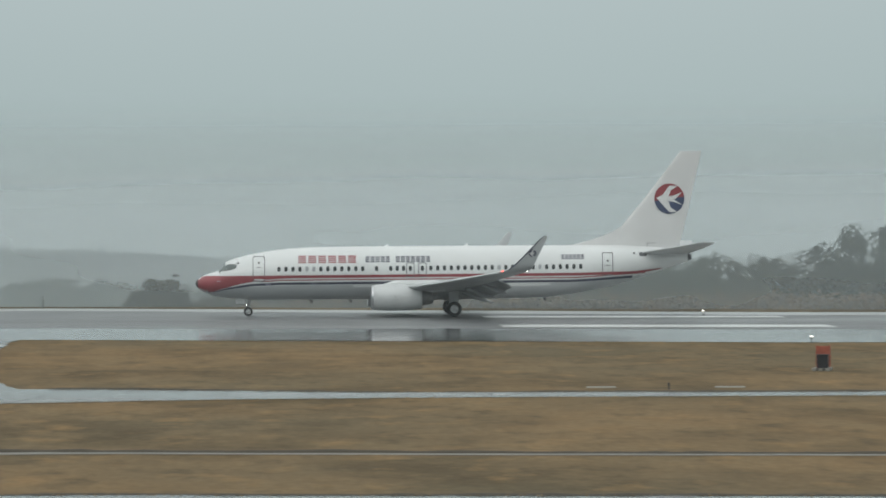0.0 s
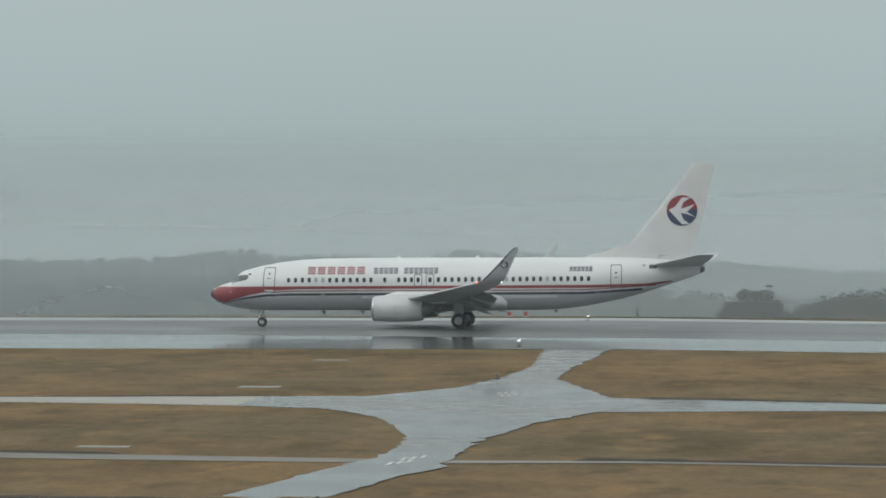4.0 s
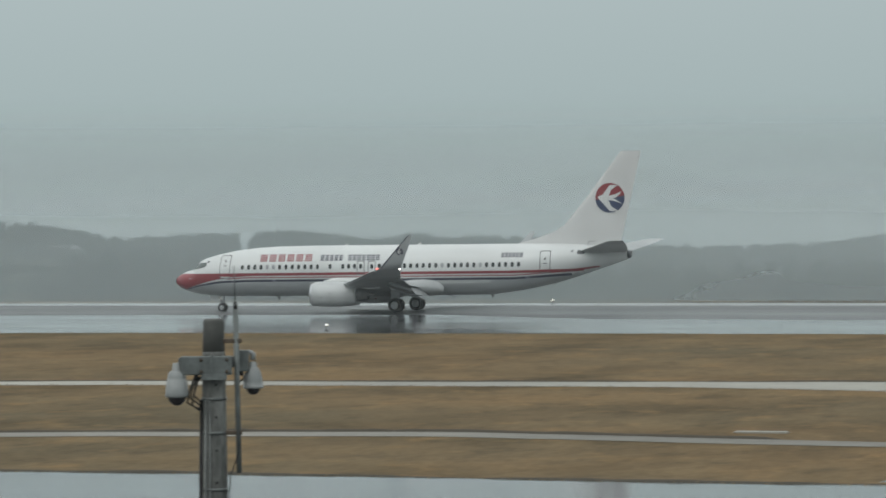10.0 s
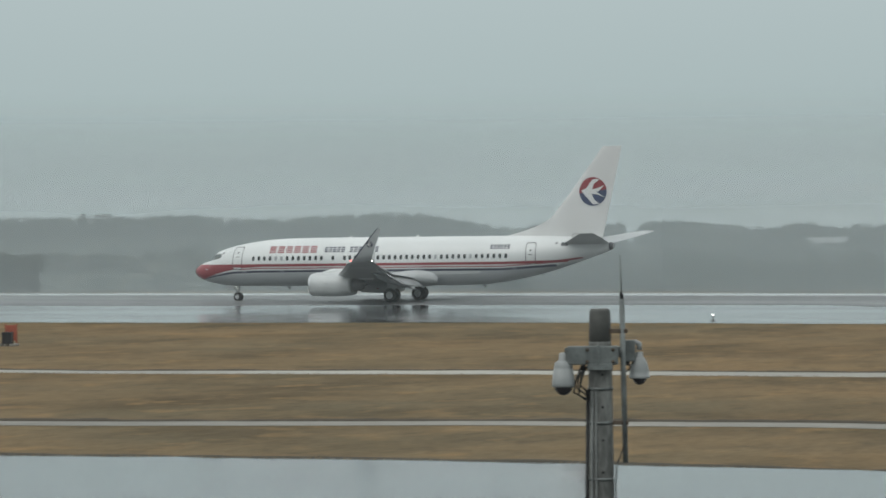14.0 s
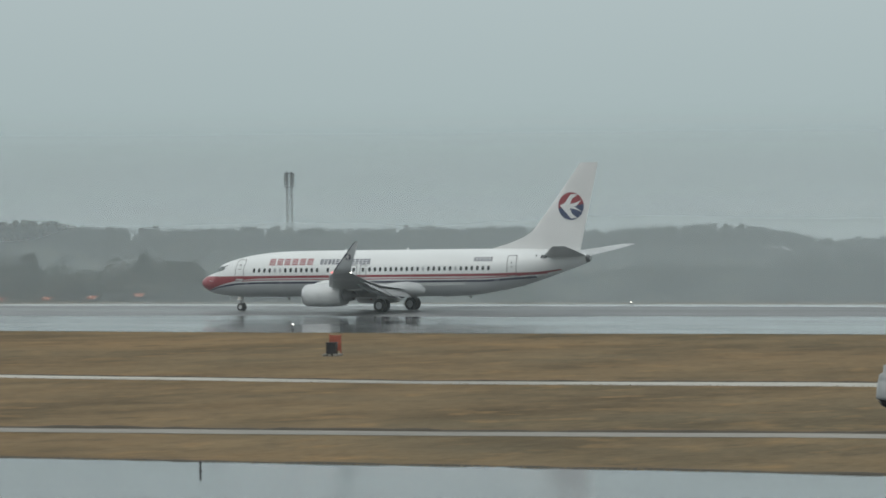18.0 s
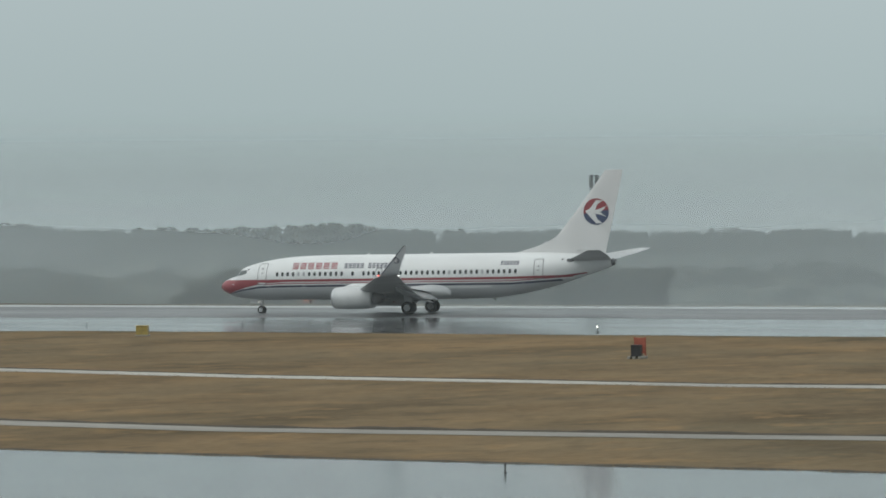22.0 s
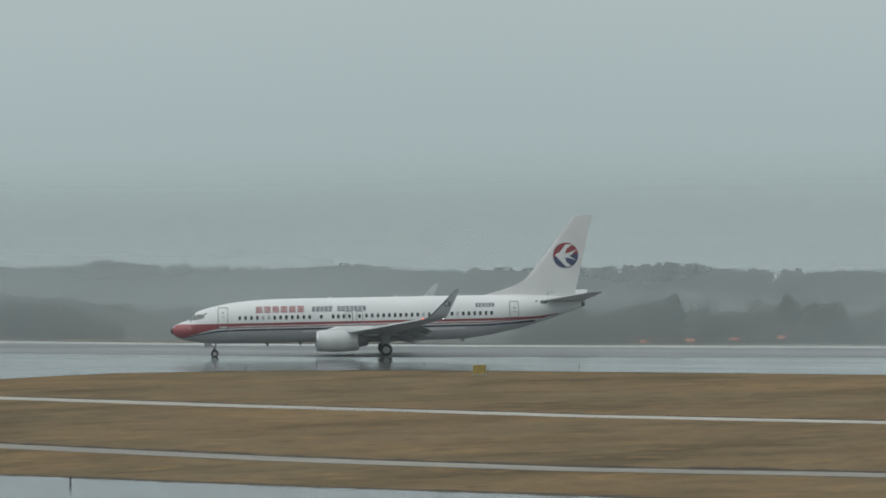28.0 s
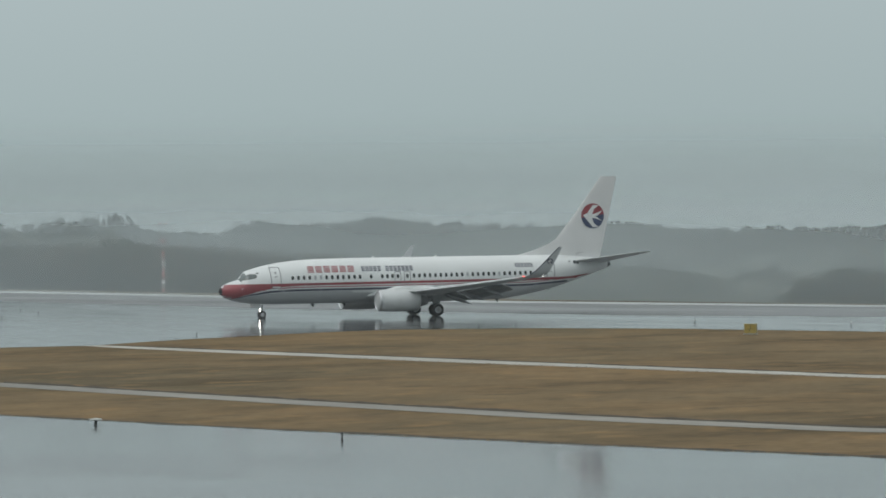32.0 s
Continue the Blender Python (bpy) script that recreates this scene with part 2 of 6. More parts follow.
# ---- the airfield: x along the runway, y away from the terminal ----
FAR_EDGE = [(-700, 285), (-350, 279), (-290, 270), (-250, 267), (-205, 271), (-160, 277), (-120, 281), (-14, 284), (43.8, 263.6), (181.6, 238.0)]
FAR_STRIP = 7.5
WET_LINE = [(-700, 242), (-300, 238), (-243, 229), (-205, 228), (-160, 240), (-130, 242), (-105, 248), (-78, 250), (-62, 240), (-35, 239), (-13, 235), (39.0, 225.2), (181.6, 205.3)]
NEAR_EDGE = [(-700, 187), (-190, 187), (-187, 190), (-183, 195.5), (-172, 201), (-154, 203), (-115, 206.5), (-90, 211), (-64, 212), (-12, 214), (36.1, 203.1), (181.6, 184.4)]
ROAD_FAR = [(-182, 151), (-145, 147.5), (-111, 144.6), (-82, 145.6), (-63, 150.3), (-47, 151.8), (-20, 155.5), (-5.0, 154.0), (7.9, 149.6), (27.5, 148.3), (181.6, 135.3)]
ROAD_NEAR = [(-182, 149.5), (-174, 147.8), (-140, 143.6), (-110, 141.7), (-80, 143), (-61, 146.8), (-36, 148.7), (-25, 146.7), (-18, 143.2), (-9.0, 143.0), (0.0, 144.6), (7.9, 145.3), (27.5, 144.6), (181.6, 131.7)]
DRAIN = [(-141, 111.5), (-115, 108.5), (-97, 107), (-82, 107.3), (-62, 111.8), (-48, 115.8), (-36, 118), (-12, 114.2), (-6.0, 114.5), (20.7, 110.7), (181.6, 98.1)]
APRON_EDGE = [(-700, 80), (-300, 84), (-115, 91.2), (-83, 92), (-54, 95.5), (-40, 97.2), (-5.0, 96.5), (16.8, 94.0), (181.6, 83.6)]


def ground_z(x, y):
    """The field falls off gently to one side; past the far shoulder the land drops into a valley and rises to wooded hills."""
    z = -0.002 * max(0.0, min(x, 260) + 12)
    d = y - lerp(FAR_EDGE, x) - 9
    if d > 0:
        z -= 14.5 * (1 - math.exp(-d * d / 18000)) + 0.03 * min(d, 100)
        if d < 60:                            # the approach slope units stand on a low level bank
            bank = math.exp(-((x + 211) / 25) ** 2) * (1 - (d / 60) ** 4)
            z = z * (1 - bank) - bank * 1.15 * min(1.0, d / 5)
        r = math.hypot(x, y)
        az = math.degrees(math.atan2(-x, y))
        foot = max(420.0, 300.0 / max(0.2, math.cos(radians(az))) + 110)
        if r > foot:
            top = EYE_Z + 880 * math.tan(radians(lerp(SKYLINE, az))) - 10.5
            k = min(1.0, (r - foot) / max(150.0, 900 - foot))
            z += k * k * (3 - 2 * k) * (top + 17)
        k = min(1.0, max(0.0, (az - 49.5) / 0.5))
        z += 10.5 * k * k * (3 - 2 * k) * math.exp(-((r - 665) / 70) ** 2)
        if r > 1300:
            z += min(1.0, (r - 1300) / 1500) * lerp(HILLS, az) * (0.96 + 0.06 * noise.noise((x / 700, y / 700, 4.1)) + 0.1 * noise.noise((x / 90, y / 260, 2.2)))
    return z


# the skyline of the wooded ridge: bearing to the left of the field's axis and height angle; then the height of the hills far behind it
SKYLINE_EAST = [(-40, -0.2), (-12, -0.43), (-8.5, -0.78), (-3.6, -0.66), (-2.4, -0.66), (-0.8, -0.8), (2.0, -0.62), (3.6, -0.58), (4.8, -0.48), (5.2, -0.5), (6.0, -0.42), (6.4, -0.57), (6.8, -0.6), (7.6, -0.52), (8.8, -0.54), (9.6, -0.44), (10.0, -0.45), (10.4, -0.53), (10.8, -0.56), (12.4, -0.6), (14.0, -0.59), (14.4, -0.44), (16.0, -0.43), (16.4, -0.39), (17.2, -0.42), (17.6, -0.34), (18.4, -0.44), (19.2, -0.33), (20.0, -0.28), (20.8, -0.34)]
SKYLINE_WEST = [(21.2, -0.32), (22.8, -0.4), (23.2, -0.26), (24.4, -0.11), (26.8, -0.21), (28.0, -0.12), (28.8, -0.15), (29.6, -0.11), (30.8, -0.16), (32.0, -0.09), (33.2, -0.12), (35.2, -0.06), (35.6, 0.02), (36.0, 0.05), (37.2, -0.01), (40.4, -0.02), (41.6, 0.12), (42.4, 0.02), (44.8, 0.11), (45.6, 0.2), (46.0, 0.13), (46.8, 0.09), (47.2, 0.1), (47.6, 0.17), (48.0, 0.01), (48.4, -0.07), (49.6, 0.03), (51.5, 0.0), (56, 0.05), (80, 0.1)]
SKYLINE = SKYLINE_EAST + SKYLINE_WEST
HILLS = [(-40, 0), (-6, 0), (2, 17), (6, 27), (8.3, 33), (9.3, 35), (10.5, 42), (11.9, 36), (12.9, 45), (13.9, 54), (15.3, 43), (16.4, 34), (17.5, 24), (20, 15), (26, 0), (80, 0)]


def ground_sheet():
    ys = [-400, -200, -60, 0] + list(np.arange(40, 300, 20)) + list(np.arange(260, 420, 8)) + list(np.arange(420, 1000, 22)) + list(np.arange(1000, 3000, 120)) + [3400, 4600]
    ys = sorted(set(float(y) for y in ys))
    xs = [-4600, -3400] + list(np.arange(-2800, -1000, 120)) + list(np.arange(-1000, 400, 20)) + [430, 520, 650, 850, 1200, 1800, 2600, 4000]
    vs = [(x, y, ground_z(x, y)) for y in ys for x in xs]
    n = len(xs)
    fs = [(j * n + i, j * n + i + 1, (j + 1) * n + i + 1, (j + 1) * n + i) for j in range(len(ys) - 1) for i in range(n - 1)]
    me = mesh("ground", vs, fs, GRASS, True)
    me.materials.append(FOREST_FLOOR)
    me.materials.append(VERGE)
    for p in me.polygons:
        c = p.center
        beyond = c.y - lerp(FAR_EDGE, c.x)
        if beyond > -6:
            p.material_index = 1 if beyond > 26 else 2
    thing("ground", "flat dry brown winter grass airfield falling to wooded valley", "ground", kind="structure", data=me)


def strip(name, low, high, x0, x1, material, label, category, lift=0.02, step=3.0, jitter=0.0, seed=0.0):
    """A paved strip between two edges y(x)."""
    xs = np.arange(x0, x1 + 0.01, step)
    vs, fs = [], []
    for x in xs:
        ja = jitter * noise.noise((x * 0.35, seed, 0.3)) + jitter * noise.noise((x * 0.07, seed, 2.3))
        jb = jitter * noise.noise((x * 0.35, seed + 7, 0.3)) + jitter * noise.noise((x * 0.07, seed + 7, 2.3))
        for y in (low(x) + ja, high(x) + jb):
            vs.append((x, y, ground_z(x, min(y, 200)) + lift))
    for i in range(len(xs) - 1):
        fs.append((2 * i, 2 * i + 2, 2 * i + 3, 2 * i + 1))
    return thing(name, label, category, kind="structure", data=mesh(name, vs, fs, material))


ground_sheet()
strip("runway", lambda x: lerp(WET_LINE, x), lambda x: lerp(FAR_EDGE, x) - FAR_STRIP, -700, 200, ASPHALT, "damp dark grey asphalt runway", "runway", 0.024, step=1.5, jitter=1.1, seed=9)
strip("runway_shoulder_far", lambda x: lerp(FAR_EDGE, x) - FAR_STRIP, lambda x: lerp(FAR_EDGE, x), -700, 200, SHOULDER, "pale wet concrete runway shoulder", "shoulder", 0.02, jitter=0.3, seed=3)
strip("runway_wet", lambda x: lerp(NEAR_EDGE, x), lambda x: lerp(WET_LINE, x) + 2.5, -700, 200, WET, "runway side covered by standing rain water", "runway", 0.02, step=1.5, jitter=0.3, seed=9)
strip("service_road", lambda x: lerp(ROAD_NEAR, x), lambda x: lerp(ROAD_FAR, x), -25, 200, ROAD, "narrow wet asphalt service road in the grass", "road", 0.02, step=2.0, jitter=0.2, seed=13)
strip("service_road_far_end", lambda x: lerp(ROAD_NEAR, x), lambda x: lerp(ROAD_FAR, x), -182, -24, ROAD_DRY, "narrow damp pale concrete service road in the grass", "road", 0.015, step=2.0, jitter=0.2, seed=13)
strip("drain_channel", lambda x: lerp(DRAIN, x) - lerp([(-24, 3.2), (-4, 1.5), (200, 1.4)], x), lambda x: lerp(DRAIN, x) - 0.65, -141, 200, CHANNEL, "long concrete drain channel across the grass", "drain", 0.016, step=2.0, jitter=0.12, seed=17)


def apron():
    """The apron, which falls towards the grass over its last metres."""
    xs = np.arange(-700, 200.1, 3.0)
    vs = []
    for x in xs:
        e = lerp(APRON_EDGE, x) + 0.25 * noise.noise((x * 0.35, 30, 0.3)) + 0.25 * noise.noise((x * 0.07, 30, 2.3))
        vs += [(x, -60, apron_z(x, -60)), (x, e - 26, apron_z(x, e - 26)), (x, e, ground_z(x, 90) + 0.02)]
    fs = [(3 * i + k, 3 * i + 3 + k, 3 * i + 4 + k, 3 * i + 1 + k) for i in range(len(xs) - 1) for k in (0, 1)]
    thing("apron", "wet grey apron pavement", "apron", kind="structure", data=mesh("apron", vs, fs, APRON))


def apron_z(x, y):
    return ground_z(x, 90) + 0.02 + 0.02 * max(0.0, min(26.0, lerp(APRON_EDGE, x) - y))


apron()


CROSS_LEFT = [(94, -18.5), (98, -17), (106, -16), (111, -15.3), (114.5, -14.7), (120, -14.6), (126, -15), (134, -16.6), (139, -18.0), (143, -19.8), (146, -22), (150, -23), (155.7, -20), (163.4, -17), (174, -15.8), (188, -15.4), (216, -16.8)]
CROSS_RIGHT = [(94, -14.6), (97, -14), (105, -13), (110, -12), (114, -12), (124.5, -12), (134, -11), (143, -9), (150, -7), (154.3, -9), (165.4, -11.3), (174.3, -13), (188, -13), (216, -12.4)]


def cross_road():
    left, right = CROSS_LEFT, CROSS_RIGHT
    vs, fs = [], []
    ys = np.arange(94, 216.1, 0.75)
    for y in ys:
        for table, s in ((left, 3.1), (right, 8.4)):
            x = lerp(table, y) + 0.18 * noise.noise((y * 0.6, s, 0)) + 0.28 * noise.noise((y * 1.3, s, 5.0))
            vs.append((x, y, ground_z(x, min(y, 200)) + 0.028))
    for i in range(len(ys) - 1):
        fs.append((2 * i, 2 * i + 1, 2 * i + 3, 2 * i + 2))
    thing("service_road_crossing", "wet asphalt access road with flared junction", "road", kind="structure", data=mesh("service_road_crossing", vs, fs, ROAD))


def exit_taxiway():
    edge = [(128, -205), (136, -190), (143.5, -183.5), (150, -181), (156, -183.5), (162, -185.5), (168, -186.5), (175, -188.5), (182, -189.5), (187, -189.5), (192, -190)]
    vs, fs = [], []
    ys = list(np.arange(112, 186.1, 2.0)) + [186.9]
    for y in ys:
        xr = lerp(edge, y) if y >= 128 else -205 - (128 - y) * 3.4
        for x in (-700, -420, xr):
            vs.append((x, y, 0.02))
    for i in range(len(ys) - 1):
        for k in (0, 1):
            fs.append((3 * i + k, 3 * i + k + 1, 3 * i + k + 4, 3 * i + k + 3))
    thing("exit_taxiway", "rain-covered taxiway leaving the runway", "taxiway", kind="structure", data=mesh("exit_taxiway", vs, fs, WET))


cross_road()
exit_taxiway()


# ---- the airliner: x runs aft from the main wheels, y to starboard, z up from the ground ----
WHITE = mat("white_aircraft_paint", (0.69, 0.705, 0.70), 0.32, vary=0.05, scale=0.35, fine=0.03, fine_scale=6.0, stretch=(0.5, 1, 1), coat=0.25)
BELLY = mat("grey_aircraft_paint", (0.47, 0.49, 0.50), 0.38, vary=0.07, scale=0.5, fine=0.05, fine_scale=5.0, stretch=(0.4, 1, 1), coat=0.15)
WING_GREY = mat("grey_wing_paint", (0.46, 0.475, 0.48), 0.4, vary=0.1, scale=0.5, fine=0.06, fine_scale=4.0, stretch=(0.3, 1, 1))
COWL = mat("pale_grey_cowl_paint", (0.55, 0.565, 0.565), 0.36, vary=0.08, scale=0.9, fine=0.05, fine_scale=7.0, coat=0.15)
FLAP_GREY = mat("dull_flap_paint", (0.27, 0.28, 0.285), 0.5, vary=0.12, scale=0.6, fine=0.06, fine_scale=4.0, stretch=(0.3, 1, 1))
FAIRING = mat("pale_fairing_paint", (0.49, 0.505, 0.51), 0.36, vary=0.07, scale=0.5, fine=0.05, fine_scale=5.0, coat=0.15)
FIN_WHITE = mat("fin_paint", (0.66, 0.66, 0.655), 0.4, vary=0.05, scale=0.6)
RED = mat("red_livery_paint", (0.27, 0.045, 0.055), 0.35, vary=0.08, scale=0.8, coat=0.2)
BLUE = mat("dark_blue_livery_paint", (0.05, 0.053, 0.085), 0.4, vary=0.08, scale=0.8)
BLUE_MARK = mat("blue_emblem_paint", (0.045, 0.062, 0.125), 0.4, vary=0.06, scale=1.0)
RADOME = mat("black_radome_tip", (0.025, 0.022, 0.022), 0.5)
# the grey-green base colour stands for sky reflected in the flight deck panes
GLASS = mat("sky_tinted_glass", (0.10, 0.125, 0.12), 0.1, spec=0.9, vary=0.15, scale=1.5)
PANE = mat("dark_cabin_glass", (0.03, 0.033, 0.036), 0.16, spec=0.6)
SHADE = mat("lowered_window_shade", (0.34, 0.35, 0.36), 0.35)
SEAM = mat("door_seam_grey", (0.09, 0.095, 0.10), 0.6)
METAL = mat("polished_lip_metal", (0.62, 0.63, 0.64), 0.28, 0.9, vary=0.08, scale=2.0)
DARK_METAL = mat("dark_engine_metal", (0.24, 0.24, 0.245), 0.45, 0.4, vary=0.2, scale=3.0)
GEAR_GREY = mat("gear_paint", (0.42, 0.43, 0.44), 0.45, vary=0.15, scale=4.0)
RUBBER = mat("tyre_rubber", (0.035, 0.035, 0.036), 0.75, vary=0.2, scale=4.0)
RIM = mat("wheel_rim", (0.62, 0.63, 0.64), 0.45, 0.0, vary=0.15, scale=6.0)
RED_LAMP = mat("red_lamp", (0.8, 0.1, 0.08), 0.3, emit=(1.0, 0.14, 0.09), power=3.0)
GREEN_LAMP = mat("green_lamp", (0.1, 0.7, 0.3), 0.3, emit=(0.15, 1.0, 0.4), power=8.0)
WHITE_LAMP = mat("white_lamp", (0.9, 0.9, 0.9), 0.3, emit=(1.0, 0.97, 0.9), power=8.0)
TAXI_LAMP = mat("taxi_lamp", (0.9, 0.9, 0.9), 0.3, emit=(1.0, 0.95, 0.85), power=40.0)

GEAR_X = 19.6
TOP = [(0, 2.60), (0.06, 2.75), (0.2, 2.90), (0.5, 3.10), (1.0, 3.31), (1.55, 3.46), (1.78, 3.52), (1.95, 3.70), (2.15, 3.97), (2.35, 4.20), (2.6, 4.33), (3.0, 4.46), (4.0, 4.72), (5.5, 5.0), (7.2, 5.19), (9, 5.28), (12, 5.32), (31, 5.32), (33, 5.28), (35, 5.16), (36.5, 5.0), (37.6, 4.8), (38.0, 4.62)]
BOT = [(0, 2.50), (0.06, 2.36), (0.2, 2.20), (0.5, 1.98), (1.0, 1.76), (1.55, 1.60), (1.8, 1.55), (2.2, 1.48), (2.6, 1.42), (3.0, 1.38), (4.0, 1.31), (5.5, 1.28), (7.2, 1.28), (9, 1.28), (25, 1.28), (27, 1.35), (29, 1.6), (31, 1.98), (33, 2.48), (35, 3.1), (36.5, 3.6), (37.6, 3.97), (38.0, 4.2)]
HALF = [(0, 0.06), (0.06, 0.22), (0.2, 0.42), (0.5, 0.72), (1.0, 1.05), (1.55, 1.3), (1.8, 1.38), (2.2, 1.51), (2.6, 1.6), (3.0, 1.67), (4.0, 1.79), (5.5, 1.86), (7.2, 1.88), (28, 1.88), (29.5, 1.83), (31, 1.7), (33, 1.42), (35, 1.05), (36.5, 0.66), (37.6, 0.34), (38.0, 0.2)]


def skin(x, z, side, off=0.0):
    """The point of the fuselage's skin at station x and height z; side -1 is port."""
    t, b, w = lerp(TOP, x), lerp(BOT, x), lerp(HALF, x)
    c, h = (t + b) / 2, (t - b) / 2
    k = max(-0.999, min(0.999, (z - c) / h))
    ny, nz = math.sqrt(1 - k * k), k
    return (x - GEAR_X, side * (w * ny + off * ny), c + h * k + off * nz)


def round_skin(x, th, off=0.0):
    """The skin at station x, th degrees from the crown towards port."""
    t, b, w = lerp(TOP, x), lerp(BOT, x), lerp(HALF, x)
    c, h = (t + b) / 2, (t - b) / 2
    a = radians(th)
    return (x - GEAR_X, -(w + off) * math.sin(a), c + (h + off) * math.cos(a))


FUS_X = [0, 0.03, 0.06, 0.12, 0.2, 0.32, 0.5, 0.75, 1.0, 1.3, 1.55, 1.7, 1.78, 1.86, 1.95, 2.05, 2.15, 2.25, 2.35, 2.47, 2.6, 2.8, 3.0, 3.5, 4.0, 4.7, 5.5, 6.3, 7.2, 9, 12, 15, 18, 21, 24, 25, 26, 27, 28, 29, 30, 31, 32, 33, 34, 35, 35.8, 36.5, 37.1, 37.6, 38.0]


def fuselage_mesh():
    xs = FUS_X
    n = 56
    vs = [round_skin(x, 360 * i / n) for x in xs for i in range(n)]
    fs = [(k * n + i, (k + 1) * n + i, (k + 1) * n + (i + 1) % n, k * n + (i + 1) % n) for k in range(len(xs) - 1) for i in range(n)]
    fs += [tuple(range(n)), tuple(reversed([(len(xs) - 1) * n + i for i in range(n)]))]
    me = mesh("fuselage", vs, fs, WHITE, True)
    me.materials.append(BELLY)
    for p in me.polygons:                    # below the blue line the paint is grey
        if p.center.z < 2.32 + max(0.0, p.center.x + GEAR_X - 26) * 0.085:
            p.material_index = 1
    return me


def skin_band(name, lo, hi, x0, x1, side, material, off=0.006, step=0.35, rows=4):
    xs = sorted(set([x0, x1] + [x for x in FUS_X if x0 < x < x1] + [float(x) for x in np.arange(x0 + step, x1, step)]))
    vs, fs = [], []
    for x in xs:
        a, b = lo(x), max(hi(x), lo(x) + 0.002)
        for r in range(rows + 1):
            vs.append(skin(x, a + (b - a) * r / rows, side, off))
    k = rows + 1
    for i in range(len(xs) - 1):
        for r in range(rows):
            f = (i * k + r, (i + 1) * k + r, (i + 1) * k + r + 1, i * k + r + 1)
            fs.append(f if side < 0 else tuple(reversed(f)))
    return mesh(name, vs, fs, material, True)


def rounded(x0, x1, z0, z1, r, n=4):
    pts = []
    for cx, cz, a0 in ((x1 - r, z1 - r, 0), (x0 + r, z1 - r, 90), (x0 + r, z0 + r, 180), (x1 - r, z0 + r, 270)):
        for i in range(n + 1):
            a = radians(a0 + 90 * i / n)
            pts.append((cx + r * math.cos(a), cz + r * math.sin(a)))
    out = []
    for (ax, az), (bx, bz) in zip(pts, pts[1:] + pts[:1]):   # long straight sides follow the skin's curve
        k = max(1, int(math.hypot(bx - ax, bz - az) / 0.2))
        out += [(ax + (bx - ax) * i / k, az + (bz - az) * i / k) for i in range(k)]
    return out


def dense(pts, step=0.12):
    """An outline with points added along its longer sides."""
    out = []
    for (ax, az), (bx, bz) in zip(pts, pts[1:] + pts[:1]):
        k = max(1, int(math.hypot(bx - ax, bz - az) / step))
        out += [(ax + (bx - ax) * i / k, az + (bz - az) * i / k) for i in range(k)]
    return out


def skin_patch(name, pts, side, material, off):
    """A filled patch on the skin, from its outline in (x, z)."""
    cx, cz = sum(p[0] for p in pts) / len(pts), sum(p[1] for p in pts) / len(pts)
    n = len(pts)
    steps = (0.25, 0.5, 0.75, 1.0) if max(p[1] for p in pts) - cz > 0.3 else (0.6, 1.0)
    vs = [skin(cx, cz, side, off)]
    for k in steps:
        vs += [skin(cx + (x - cx) * k, cz + (z - cz) * k, side, off) for x, z in pts]
    fs = [(0, 1 + i, 1 + (i + 1) % n) for i in range(n)]
    for r in range(len(steps) - 1):
        a, b = 1 + r * n, 1 + (r + 1) * n
        fs += [(a + i, b + i, b + (i + 1) % n, a + (i + 1) % n) for i in range(n)]
    return mesh(name, vs, fs if side > 0 else [tuple(reversed(f)) for f in fs], material, True)


def skin_ring(name, x0, x1, z0, z1, r, width, side, material, off):
    a = rounded(x0, x1, z0, z1, r)
    cx, cz = (x0 + x1) / 2, (z0 + z1) / 2
    kx, kz = 1 + 2 * width / (x1 - x0), 1 + 2 * width / (z1 - z0)
    b = [(cx + (x - cx) * kx, cz + (z - cz) * kz) for x, z in a]
    n = len(a)
    vs = [skin(x, z, side, off) for x, z in a] + [skin(x, z, side, off) for x, z in b]
    fs = [(i, n + i, n + (i + 1) % n, (i + 1) % n) for i in range(n)]
    if side < 0:
        fs = [tuple(reversed(f)) for f in fs]
    return mesh(name, vs, fs, material)


AIRFOIL = [(1.0, 0.0), (0.85, 0.30), (0.65, 0.68), (0.45, 0.95), (0.3, 1.0), (0.18, 0.92), (0.08, 0.70), (0.03, 0.45), (0.0, 0.0)]


def blade(name, stations, material, side=1, up=False):
    """A lofted wing: stations of (out, x of the leading edge, chord, height, thickness, cant of the section in degrees)."""
    vs, fs = [], []
    for out, xl, ch, z, th, cant in stations:
        sec = [(u, th * ch * 0.5 * v) for u, v in AIRFOIL] + [(u, -th * ch * 0.5 * v * 0.8) for u, v in AIRFOIL[-2:0:-1]]
        c, s = math.cos(radians(cant)), math.sin(radians(cant))
        for u, w in sec:
            if up:
                vs.append((xl + u * ch - GEAR_X, w, z))
            else:
                vs.append((xl + u * ch - GEAR_X, side * (out - w * s), z + w * c))
    n = 2 * len(AIRFOIL) - 2
    for k in range(len(stations) - 1):
        for i in range(n):
            f = (k * n + i, (k + 1) * n + i, (k + 1) * n + (i + 1) % n, k * n + (i + 1) % n)
            fs.append(f if (side > 0 and not up) else tuple(reversed(f)))
    cap = tuple(range(n)), tuple(reversed([(len(stations) - 1) * n + i for i in range(n)]))
    fs += list(cap) if (side > 0 and not up) else [tuple(reversed(c)) for c in cap]
    me = mesh(name, vs, fs, material, True)
    me.set_sharp_from_angle(angle=radians(32))
    return me


